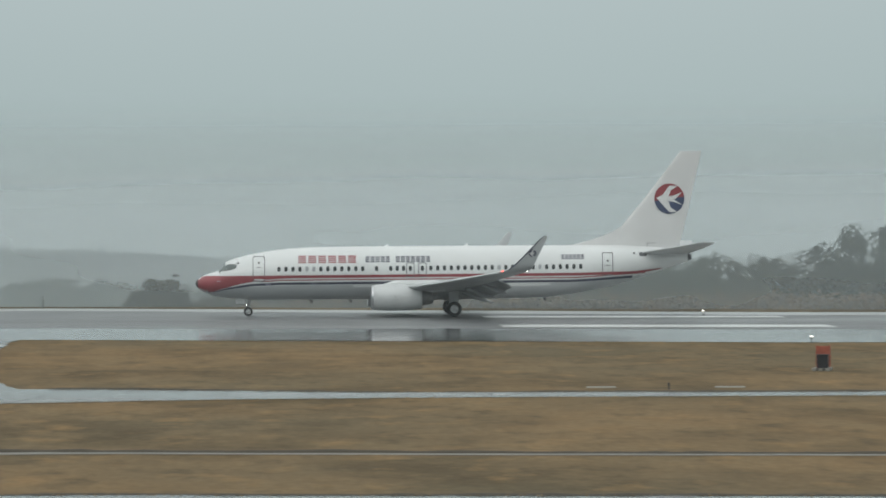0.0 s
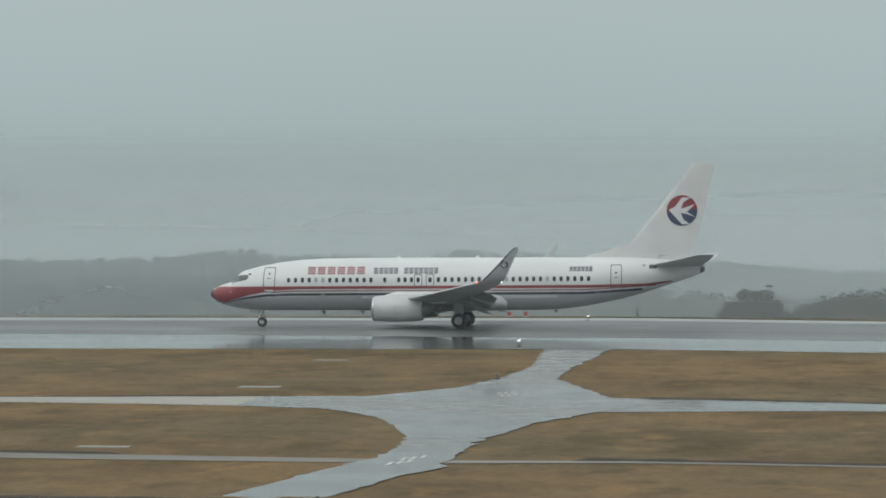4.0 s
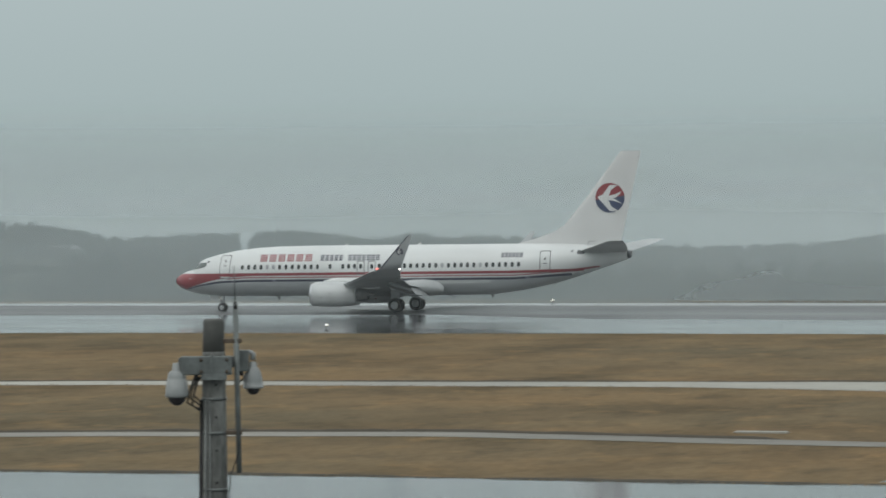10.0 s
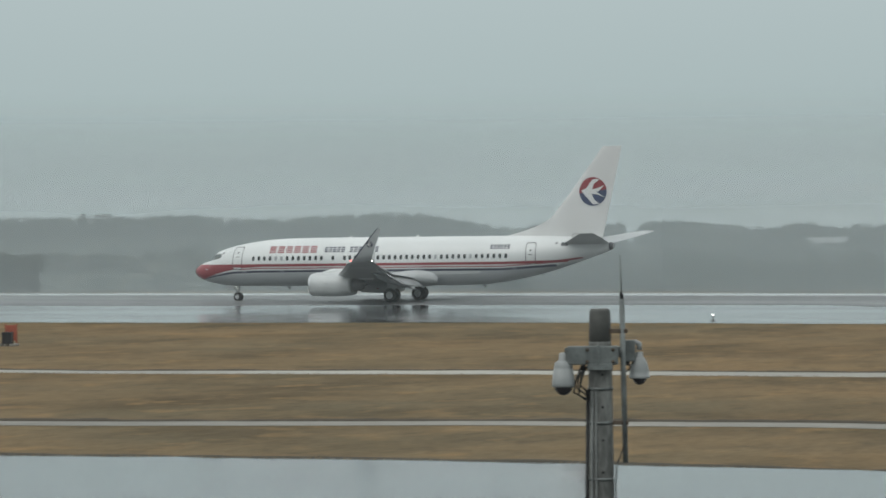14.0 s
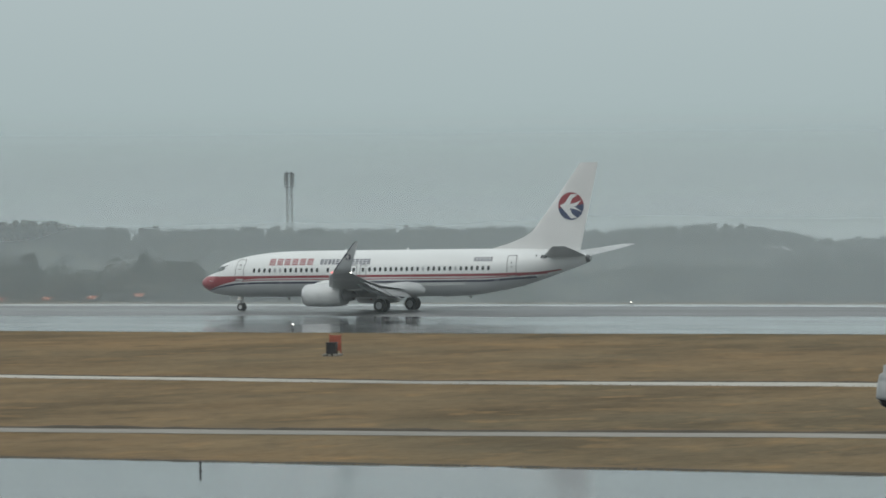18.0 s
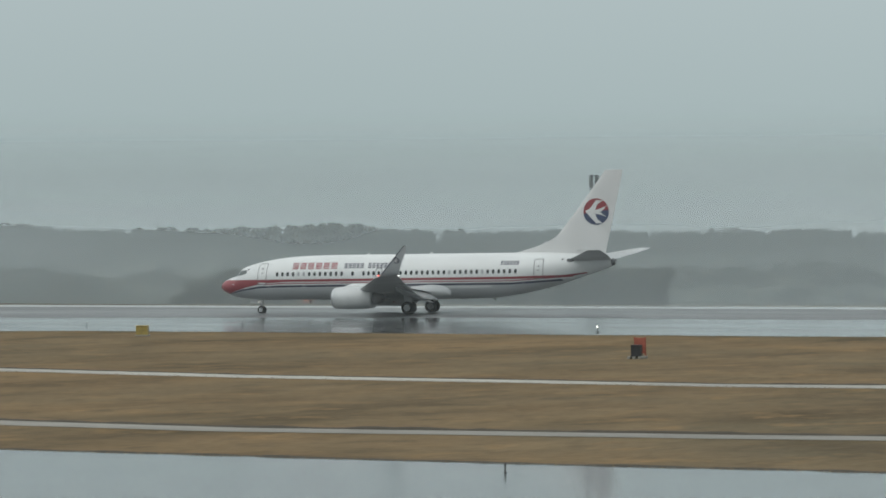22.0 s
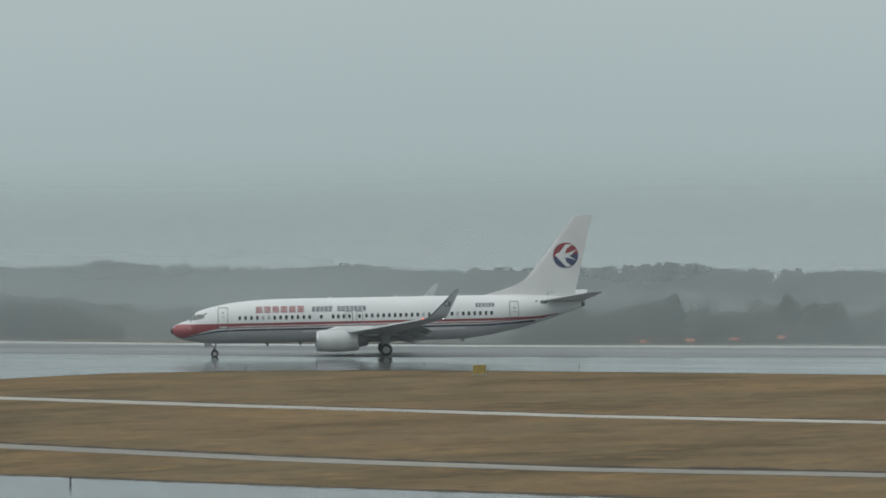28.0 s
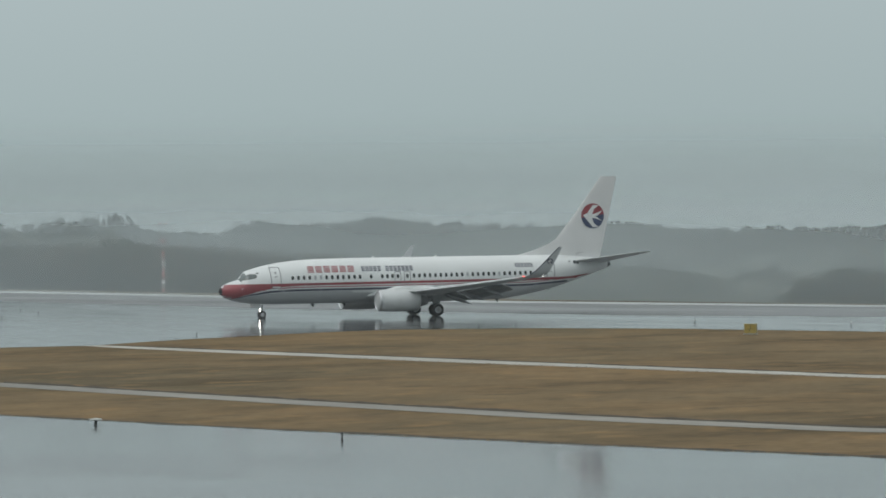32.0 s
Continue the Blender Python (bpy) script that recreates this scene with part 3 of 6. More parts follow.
WING = [(1.2, 13.4, 8.2, 1.86, 0.13, 4), (2.6, 14.3, 6.9, 2.02, 0.125, 5), (5.6, 16.1, 4.9, 2.32, 0.115, 6), (9.5, 18.3, 3.7, 2.74, 0.11, 6), (13.5, 20.5, 2.7, 3.22, 0.105, 6.5), (16.6, 22.3, 1.85, 3.62, 0.10, 8)]
WINGLET = [(16.6, 22.3, 1.85, 3.62, 0.10, 10), (17.1, 22.75, 1.62, 3.78, 0.10, 35), (17.4, 23.15, 1.42, 4.1, 0.09, 62), (17.6, 23.75, 1.10, 4.7, 0.08, 74), (17.78, 24.46, 0.76, 5.45, 0.075, 76), (17.93, 25.08, 0.42, 6.1, 0.07, 77), (17.95, 25.24, 0.26, 6.2, 0.05, 77)]
STAB = [(0.3, 33.7, 4.1, 4.62, 0.09, 7), (1.2, 34.3, 3.7, 4.74, 0.09, 7), (4.2, 36.1, 2.5, 5.12, 0.085, 7), (7.0, 37.75, 1.25, 5.5, 0.08, 7), (7.18, 38.0, 0.95, 5.53, 0.05, 7)]
FIN = [(0, 31.3, 5.8, 5.0, 0.09, 0), (0, 32.1, 5.25, 6.1, 0.09, 0), (0, 32.7, 4.82, 6.8, 0.09, 0), (0, 34.55, 3.5, 9.0, 0.085, 0), (0, 37.05, 1.76, 12.25, 0.08, 0), (0, 37.22, 1.62, 12.5, 0.06, 0)]


def fin_y(x, z):
    """Half the fin's thickness at a point of its side."""
    zs = [s[3] for s in FIN]
    xl, ch, th = (float(np.interp(z, zs, [s[k] for s in FIN])) for k in (1, 2, 4))
    u = min(1, max(0, (x - xl) / ch))
    return th * ch * 0.5 * float(np.interp(u, [a for a, _ in AIRFOIL[::-1]], [b for _, b in AIRFOIL[::-1]]))


def arc(cx, cz, r, a0, a1, n=14):
    return [(cx + r * math.cos(radians(a0 + (a1 - a0) * i / n)), cz + r * math.sin(radians(a0 + (a1 - a0) * i / n))) for i in range(n + 1)]


def fan(name, pts, side, material, t, follow):
    """The same, fanned from its middle, for round shapes on a curved side."""
    cx, cz = sum(p[0] for p in pts) / len(pts), sum(p[1] for p in pts) / len(pts)
    pp = [(cx, cz)] + list(pts)
    vs = [(x - GEAR_X, side * (follow(x, z) + t), z) for x, z in pp]
    n = len(pts)
    fs = [(0, 1 + i, 1 + (i + 1) % n) for i in range(n)]
    return mesh(name, vs, [tuple(reversed(f)) for f in fs] if side > 0 else fs, material)


def emblem(parent, cx, cz, r, side, follow, lean=0.0, mono=False):
    """A round badge: one half over the other, with a pale forked shape in it."""
    top = piece("emblem_upper_half", fan("emblem_upper_half", arc(cx, cz, r, 8, 188), side, BLUE if mono else RED, 0.012, follow), parent, label="red half of a round tail badge" if not mono else "dark half of a small badge")
    piece("emblem_lower_half", fan("emblem_lower_half", arc(cx, cz, r, 188, 368), side, BLUE if mono else BLUE_MARK, 0.012, follow), parent, label="blue half of a round tail badge" if not mono else "dark half of a small badge")
    forks = ([(-0.86, 0.06), (-0.5, 0.2), (0.0, 0.86), (0.55, 0.84), (0.1, 0.55), (-0.12, 0.0), (-0.5, -0.06)],
             [(-0.86, 0.06), (-0.5, 0.05), (-0.12, -0.05), (0.1, -0.6), (0.5, -0.86), (0.0, -0.9), (-0.45, -0.4)],
             [(-0.2, 0.1), (0.3, 0.22), (0.82, 0.42), (0.42, 0.0), (0.0, -0.1)],
             [(-0.2, 0.0), (0.3, -0.06), (0.86, -0.42), (0.3, -0.22), (-0.05, -0.16)])
    for f in forks:
        piece("emblem_fork", fan("emblem_fork", [(cx + x * r, cz + z * r) for x, z in reversed(f)], side, FIN_WHITE, 0.02, follow), parent, label="white forked shape in the badge")
    return top


def rise(x):
    """The window line climbs a little towards the tail."""
    return 0.07 * min(1.0, max(0.0, (x - 14) / 16))


def window_row():
    xs = [6.36 + 0.53 * i for i in range(13)] + [13.78] + [14.85 + 0.49 * i for i in range(3)] + [17.9 + 0.52 * i for i in range(23)]
    return xs


def bars(parent, name, x0, x1, count, z0, z1, material, side, label, skip=(), rows=3):
    """A line of writing as plain level bars, alike for every sign."""
    w, h = (x1 - x0) / count, z1 - z0
    for i in range(count):
        if i in skip:
            continue
        a, b = x0 + w * (i + 0.1), x0 + w * (i + 0.9)
        for k in range(rows):
            lo = z0 + h * k / (rows - 0.42)
            piece(name, skin_patch(name, rounded(a, b, lo, lo + h * 0.7 / (rows - 0.42), 0.015, 1), side, material, 0.007), parent, label=label)


def wheel(name, parent, x, y, r, w, lift=0.0):
    tyre = piece(name, turned("tyre", [(-w / 2, r * 0.55), (-w / 2, r * 0.8), (-w * 0.42, r * 0.93), (-w * 0.25, r), (w * 0.25, r), (w * 0.42, r * 0.93), (w / 2, r * 0.8), (w / 2, r * 0.55)], RUBBER, 28, "y", closed=True), parent,
                 pose(x, y, r + lift), "black rubber aircraft tyre")
    piece("rim", turned("rim", [(-w * 0.46, 0.03), (-w * 0.46, r * 0.18), (-w * 0.38, r * 0.24), (-w * 0.36, r * 0.48), (-w * 0.47, r * 0.58), (w * 0.47, r * 0.58), (w * 0.36, r * 0.48), (w * 0.38, r * 0.24), (w * 0.46, r * 0.18), (w * 0.46, 0.03)], RIM, 20, "y"), tyre, label="pale metal wheel rim")
    for k in range(6):
        a = 2 * math.pi * k / 6
        for s in (-1, 1):
            piece("rim_hole", turned("rim_hole", [(s * w * 0.33 - 0.01, 0.035), (s * w * 0.33 + 0.01, 0.035)], RUBBER, 8, "y"), tyre, pose(math.cos(a) * r * 0.36, 0, math.sin(a) * r * 0.36))
    return tyre


def engine(parent, side):
    cy, cz = side * 4.83, 1.50
    at = pose(0, cy, cz)
    g = lambda x: x - GEAR_X
    outer = [(g(13.32), 0.86), (g(13.5), 0.95), (g(13.9), 1.01), (g(14.6), 1.045), (g(15.4), 1.05), (g(16.2), 1.01), (g(16.9), 0.92), (g(17.08), 0.89), (g(17.08), 0.85), (g(16.6), 0.8)]
    nac = piece("engine_nacelle", turned("engine_nacelle", [(a, b) for a, b in outer[:-1]], COWL, 36, "x"), parent, at, "pale grey engine nacelle with flattened underside")
    for v in nac.data.vertices:              # the underside is flattened
        if v.co.z < -0.7:
            v.co.z = -0.7 + (v.co.z + 0.7) * 0.8
    piece("inlet_lip", turned("inlet_lip", [(g(13.46), 0.945), (g(13.3), 0.885), (g(13.24), 0.83), (g(13.3), 0.775), (g(13.6), 0.755)], METAL, 36, "x"), nac, label="polished metal inlet lip")
    piece("inlet_duct", turned("inlet_duct", [(g(13.6), 0.757), (g(14.3), 0.78), (g(14.3), 0.05)], DARK_METAL, 32, "x"), nac, label="dark engine inlet")
    piece("spinner", turned("spinner", [(g(13.85), 0.0), (g(14.0), 0.12), (g(14.28), 0.24)], DARK_METAL, 20, "x"), nac)
    for k in range(18):
        a = 360 * k / 18
        piece("fan_blade", bm_mesh("fan_blade", box_geo(g(14.12), g(14.26), -0.05, 0.05, 0.22, 0.76), DARK_METAL), nac, pose(0, 0, 0, a, 0, 0))
    piece("exhaust_core", turned("exhaust_core", [(g(16.6), 0.62), (g(17.3), 0.56), (g(17.9), 0.44), (g(17.9), 0.38), (g(17.4), 0.36)], DARK_METAL, 28, "x"), nac, label="dark metal exhaust nozzle")
    piece("exhaust_plug", turned("exhaust_plug", [(g(17.3), 0.3), (g(17.9), 0.22), (g(18.4), 0.03)], DARK_METAL, 20, "x"), nac)
    piece("fan_exit", turned("fan_exit", [(g(17.06), 0.86), (g(16.7), 0.58)], DARK_METAL, 28, "x"), nac)
    vs, fs = [], []
    for z, x0, x1, hw in ((1.9, 14.5, 18.8, 0.22), (2.56, 14.2, 19.2, 0.24), (2.80, 15.1, 18.2, 0.15)):
        for x, f in ((x0, 0.15), (x0 + 0.6, 1), (x1 - 1.2, 1), (x1, 0.2)):
            for s in (-1, 1):
                vs.append((x - GEAR_X, cy + s * hw * f, z))
    for j in range(2):
        for i in range(3):
            for s in (0, 1):
                q = (j * 8 + 2 * i + s, j * 8 + 2 * i + 2 + s, (j + 1) * 8 + 2 * i + 2 + s, (j + 1) * 8 + 2 * i + s)
                fs.append(q if s == 0 else tuple(reversed(q)))
        for i in (0, 6):
            q = (j * 8 + i, j * 8 + i + 1, (j + 1) * 8 + i + 1, (j + 1) * 8 + i)
            fs.append(q if i else tuple(reversed(q)))
    for i in range(3):
        fs.append((16 + 2 * i, 16 + 2 * i + 2, 16 + 2 * i + 3, 16 + 2 * i + 1))
    piece("engine_pylon", mesh("engine_pylon", vs, fs, WHITE), parent, label="white engine pylon under the wing")
    for dx, dz in ((14.3, -0.25), (15.0, 0.1)):
        piece("cowl_latch", box("cowl_latch", SEAM, g(dx), g(dx) + 0.1, side * 1.035, side * 1.05, dz, dz + 0.05) if side > 0 else box("cowl_latch", SEAM, g(dx), g(dx) + 0.1, -1.05, -1.035, dz, dz + 0.05), nac)
    strake = [(g(14.0), side * -0.62, 0.80), (g(14.9), side * -0.66, 0.83), (g(14.9), side * -0.9, 1.06), (g(14.5), side * -0.8, 0.98)]
    piece("cowl_strake", mesh("cowl_strake", strake + [(x, y + 0.02, z - 0.02) for x, y, z in strake], [(0, 1, 2, 3), (7, 6, 5, 4), (0, 4, 5, 1), (1, 5, 6, 2), (2, 6, 7, 3), (3, 7, 4, 0)], WHITE), nac)


def build_airliner():
    ob = thing("airliner", "white twin-engine jet airliner with red nose and winglets", "airliner")
    body = piece("fuselage", fuselage_mesh(), ob, label="glossy white fuselage with pale grey belly")
    for side in (-1, 1):
        low = lambda x: float(np.interp(x, [0.05, 0.5, 0.9, 2.0, 3.4, 5.0, 7.0, 29, 33.5, 35.6], [2.15, 1.9, 1.8, 2.16, 2.52, 2.82, 2.94, 3.01, 3.1, 3.45]))
        high = lambda x: float(np.interp(x, [0.05, 0.4, 0.8, 3, 29, 33.5, 35.6], [2.75, 3.06, 3.13, 3.15, 3.23, 3.32, 3.55]))
        piece("red_stripe", skin_band("red_stripe", low, high, 0.06, 35.6, side, RED, off=0.012, rows=10), body, label="red cheat line widening over the nose")
        w_lo = lambda x: float(np.interp(x, [0.6, 1.4, 2.6, 4.4, 6.5, 29, 34.4], [1.99, 1.99, 2.29, 2.6, 2.74, 2.8, 3.14]))
        piece("thin_red_stripe", skin_band("thin_red_stripe", lambda x: w_lo(x) + 0.02, lambda x: w_lo(x) + 0.10, 5.0, 34.4, side, RED, rows=1), body, label="thin red line")
        b_lo = lambda x: float(np.interp(x, [0.9, 1.6, 2.6, 4.4, 6.5, 9, 29, 33.4], [1.86, 1.93, 2.14, 2.36, 2.44, 2.45, 2.52, 2.8]))
        piece("blue_stripe", skin_band("blue_stripe", b_lo, lambda x: b_lo(x) + min(0.19, 0.03 + max(0, x - 0.9) * 0.055), 0.95, 33.4, side, BLUE), body, label="dark blue line under the red one")
        for i, x in enumerate(window_row()):
            shut = i in (4, 5) or i in (27, 33)
            piece("cabin_window", skin_patch("cabin_window", rounded(x - 0.125, x + 0.125, 3.45 + rise(x), 3.83 + rise(x), 0.11), side, SHADE if shut else PANE, 0.008), body)
        for x0, x1, z0, z1, kind in ((4.42, 5.24, 2.76, 4.56, "entry"), (31.05, 31.8, 3.04, 4.7, "entry"), (16.08, 16.6, 3.02, 4.02, "exit"), (17.0, 17.52, 3.02, 4.02, "exit")):
            door = piece("cabin_door" if kind == "entry" else "overwing_exit", skin_patch("door_panel", rounded(x0, x1, z0, z1, 0.12), side, WHITE, 0.0075), body)
            piece("door_seam", skin_ring("door_seam", x0, x1, z0, z1, 0.12, 0.055, side, SEAM, 0.014), door, label="grey door outline")
            if kind == "entry":
                piece("red_stripe_on_door", skin_patch("red_stripe_on_door", rounded(x0 + 0.04, x1 - 0.04, max(low((x0 + x1) / 2), z0 + 0.05), high((x0 + x1) / 2), 0.01, 1), side, RED, 0.0105), door)
                piece("door_window", skin_patch("door_window", rounded((x0 + x1) / 2 - 0.07, (x0 + x1) / 2 + 0.07, 4.05, 4.2, 0.05), side, PANE, 0.013), door)
                piece("door_handle", skin_patch("door_handle", rounded((x0 + x1) / 2 - 0.16, (x0 + x1) / 2 + 0.16, 3.74, 3.8, 0.02), side, SEAM, 0.013), door)
            else:
                cx = (x0 + x1) / 2
                piece("exit_window", skin_patch("exit_window", rounded(cx - 0.125, cx + 0.125, 3.45, 3.83, 0.11), side, PANE, 0.013), door)
        # flight deck glazing: the front pane on the slope, two side panes on the cheek
        vs, fs = [], []
        for i in range(6):
            for j in range(6):
                x, y, z = round_skin(1.80 + 0.48 * i / 5, 3 + 37 * j / 5, 0.014)
                vs.append((x, y * -side, z))
        for i in range(5):
            for j in range(5):
                q = (i * 6 + j, i * 6 + j + 1, (i + 1) * 6 + j + 1, (i + 1) * 6 + j)
                fs.append(q if side > 0 else tuple(reversed(q)))
        piece("windshield_pane", mesh("windshield_pane", vs, fs, GLASS, True), body, label="dark flight deck window pane")
        piece("glazing_frame", skin_patch("glazing_frame", dense([(1.80, 3.46), (2.0, 3.72), (2.24, 3.97), (2.6, 4.02), (3.12, 4.03), (3.16, 3.78), (2.98, 3.66), (2.5, 3.55)]), side, SEAM, 0.010), body, label="dark frame round the side windows")
        for pane in ([(1.90, 3.51), (2.27, 3.92), (2.60, 3.96), (2.56, 3.61)], [(2.63, 3.63), (2.67, 3.97), (3.06, 3.98), (3.08, 3.80), (2.94, 3.71)]):
            piece("side_window_pane", skin_patch("side_window_pane", dense(pane), side, GLASS, 0.016), body, label="flight deck side window, coloured grey-green for the reflected sky")
        piece("door_hood", skin_patch("door_hood", rounded(4.46, 5.2, 2.80, 2.90, 0.03, 1), side, WHITE, 0.0135), body)
        bars(body, "red_lettering_bar", 7.75, 12.3, 6, 4.08, 4.62, RED, side, "plain red bar of the title on the fuselage", rows=4)
        bars(body, "blue_lettering_bar", 12.9, 17.9, 13, 4.12, 4.54, BLUE, side, "plain dark blue bar of the title", skip=(5,))
        bars(body, "registration_bar", 27.85, 29.65, 6, 4.27, 4.6, BLUE, side, "plain dark bar of the registration")
        piece("fuselage_plate", skin_patch("fuselage_plate", rounded(3.15, 3.35, 4.02, 4.16, 0.03), side, SEAM, 0.007), body)
        # wing
        wing = piece("wing", blade("wing", WING, WING_GREY, side), ob, label="swept grey wing")
        piece("winglet", blade("winglet", WINGLET, BELLY, side), wing, label="upswept grey winglet with dark leading edge")
        piece("winglet_edge", tube("winglet_edge", [(xl - GEAR_X + 0.05, side * (out + 0.035), z) for out, xl, ch, z, th, c in WINGLET[1:]], [0.04, 0.05, 0.045, 0.04, 0.03, 0.02], BLUE, 6), wing, label="dark leading edge of the winglet")
        wy = lambda x, z: float(np.interp(z, [4.1, 6.1], [17.45, 17.98])) + 0.06
        emblem(wing, 24.46, 4.95, 0.27, side, wy, mono=True)
        piece("slat", blade("slat", [(6.2, 16.25, 0.7, 2.32, 0.2, 6), (10.5, 18.65, 0.55, 2.78, 0.2, 6), (16.2, 21.85, 0.4, 3.5, 0.2, 6)], METAL, side), wing, label="bright leading edge slat")
        for (o0, x0, c0, z0), (o1, x1, c1, z1) in (((1.95, 20.6, 1.05, 1.95), (5.4, 20.5, 1.05, 2.2)), ((5.9, 20.6, 1.1, 2.22), (12.0, 22.35, 0.75, 2.92))):
            for nm, back, drop, size, turn in (("flap", 0.0, 0.0, 1.0, 21), ("aft_flap", 0.88, 0.36, 0.6, 34)):
                c, q = math.cos(radians(turn)), math.sin(radians(turn))
                aft, up_ = x1 - x0 + back * (c1 - c0), z1 - z0 + drop * (c0 - c1)
                fl = blade(nm, [(o0, 0, c0 * size, 0, 0.15, 5), (o1, aft * c - up_ * q, c1 * size, aft * q + up_ * c, 0.15, 6)], FLAP_GREY, side)
                fl.transform(Matrix.Translation((x0 + back * c0 - GEAR_X, 0, z0 - drop * c0)) @ Matrix.Rotation(radians(turn), 4, "Y") @ Matrix.Translation((GEAR_X, 0, 0)))
                piece(nm, fl, wing, label="lowered trailing edge flap" if nm == "flap" else "lowered rear flap segment")
        for out, x, z, ln in ((4.3, 19.9, 1.95, 2.8), (7.4, 20.2, 2.24, 2.5), (10.2, 21.2, 2.56, 2.2)):
            f_ = turned("flap_fairing", [(0, 0.02), (0.3, 0.12), (0.9, 0.18), (ln * 0.6, 0.16), (ln * 0.85, 0.09), (ln, 0.01)], FLAP_GREY, 12, "x")
            piece("flap_fairing", f_, wing, pose(x - GEAR_X, side * out, z - 0.02, 0, 19, 0), "canoe-shaped flap track fairing")
        for out, x, z in ((6.5, 20.1, 2.52), (8.0, 20.6, 2.68), (9.5, 21.1, 2.84)):
            piece("spoiler", box("spoiler", WING_GREY, 0, 0.7, -0.7, 0.7, 0, 0.025), wing, pose(x - GEAR_X, side * out, z, 0, -8 + 12, side * 14), "wing spoiler panel")
        piece("navigation_light", turned("navigation_light", [(-0.08, 0.0), (-0.06, 0.035), (0.0, 0.05), (0.07, 0.04), (0.14, 0.0)], RED_LAMP if side < 0 else GREEN_LAMP, 12, "x"), wing, pose(22.35 - GEAR_X, side * 16.75, 3.66), "lit red wingtip lamp" if side < 0 else "lit green wingtip lamp")
        piece("strobe_light", turned("strobe_light", [(0.02, 0.04), (0.06, 0.045), (0.1, 0.0)], WHITE_LAMP, 10, "x"), wing, pose(24.12 - GEAR_X, side * 16.75, 3.66), "lit white wingtip lamp")
        engine(ob, side)
        piece("tailplane", blade("tailplane", STAB, WING_GREY, side), ob, label="grey horizontal tailplane")
        piece("tailplane_hinge", skin_patch("tailplane_hinge", rounded(33.9, 34.5, 4.45, 4.75, 0.1), side, SEAM, 0.008), body)
        piece("pivot_cover", skin_patch("pivot_cover", rounded(33.42, 33.6, 4.62, 4.76, 0.06), side, SEAM, 0.01), body)
        # main gear
        leg = piece("main_gear_leg", tube("main_gear_leg", [(0.05, side * 2.9, 2.0), (0.02, side * 2.86, 1.2), (0, side * 2.86, 0.57)], [0.13, 0.12, 0.09], GEAR_GREY, 12), ob, label="grey main gear strut")
        piece("axle", tube("axle", [(0, side * 2.4, 0.57), (0, side * 3.3, 0.57)], 0.07, GEAR_GREY, 10), leg)
        piece("side_brace", tube("side_brace", [(0.0, side * 1.6, 1.75), (0.0, side * 2.8, 1.05)], 0.06, GEAR_GREY, 8), leg)
        piece("torque_link", tube("torque_link", [(0.12, side * 2.86, 1.1), (0.34, side * 2.86, 0.85), (0.1, side * 2.86, 0.62)], 0.035, GEAR_GREY, 6), leg)
        piece("gear_door", box("gear_door", BELLY, -0.4, 0.35, side * 3.02 - 0.02, side * 3.02 + 0.02, 1.0, 2.05, bevel=0.01), leg, label="pale gear leg door")
        WHEELS.append((wheel("main_wheel", ob, 0, side * 3.24, 0.565, 0.40), 0.565))
        WHEELS.append((wheel("main_wheel", ob, 0, side * 2.48, 0.565, 0.40), 0.565))
    vs = [round_skin(x, 15 * i, 0.022) for x in (0.0, 0.02, 0.05, 0.12, 0.2) for i in range(24)]
    piece("radome_tip", mesh("radome_tip", vs, [(k * 24 + i, k * 24 + 24 + i, k * 24 + 24 + (i + 1) % 24, k * 24 + (i + 1) % 24) for k in range(4) for i in range(24)] + [tuple(range(24))], RADOME, True), body, label="black radome tip")
    piece("apu_exhaust", turned("apu_exhaust", [(38.0 - GEAR_X - 0.26, 0.35), (38.0 - GEAR_X, 0.25), (38.0 - GEAR_X + 0.05, 0.2), (38.0 - GEAR_X - 0.1, 0.16)], SEAM, 20, "x"), body, pose(0, 0, 4.41), "dark tail cone exhaust")
    fin = piece("tail_fin", blade("tail_fin", FIN, FIN_WHITE, 1, up=True), ob, label="tall white tail fin")
    vs = []
    for x, z, w in ((28.7, 5.29, 0.02), (30.4, 5.74, 0.1), (31.5, 6.12, 0.16), (32.0, 6.34, 0.18), (32.5, 6.66, 0.2), (33.6, 6.6, 0.24)):
        vs += [(x - GEAR_X, -w, 5.2), (x - GEAR_X, -w * 0.35, z), (x - GEAR_X, w * 0.35, z), (x - GEAR_X, w, 5.2)]
    fs = [(4 * i + j, 4 * i + j + 1, 4 * i + j + 5, 4 * i + j + 4) for i in range(5) for j in range(3)] + [(0, 3, 2, 1), (20, 21, 22, 23)]
    piece("dorsal_fin", mesh("dorsal_fin", vs, fs, FIN_WHITE), fin, label="white dorsal fin fairing")
    piece("fin_top_cap", box("fin_top_cap", SEAM, 38.3 - GEAR_X, 38.72 - GEAR_X, -0.012, 0.012, 12.02, 12.06), fin)
    for side in (-1, 1):
        emblem(fin, 36.36, 8.84, 1.17, side, fin_y)
    # belly fairing
    vs, fs = [], []
    for x, w, zb, zt in ((14.2, 1.5, 1.34, 1.5), (15.2, 1.92, 1.26, 1.85), (17, 2.0, 1.2, 2.1), (19.4, 2.04, 1.2, 2.25), (20.6, 2.06, 1.22, 2.38), (21.5, 2.05, 1.24, 2.42), (22.1, 2.02, 1.26, 2.38), (22.5, 1.96, 1.28, 2.3), (22.85, 1.86, 1.3, 2.15), (23.1, 1.6, 1.34, 1.8)):
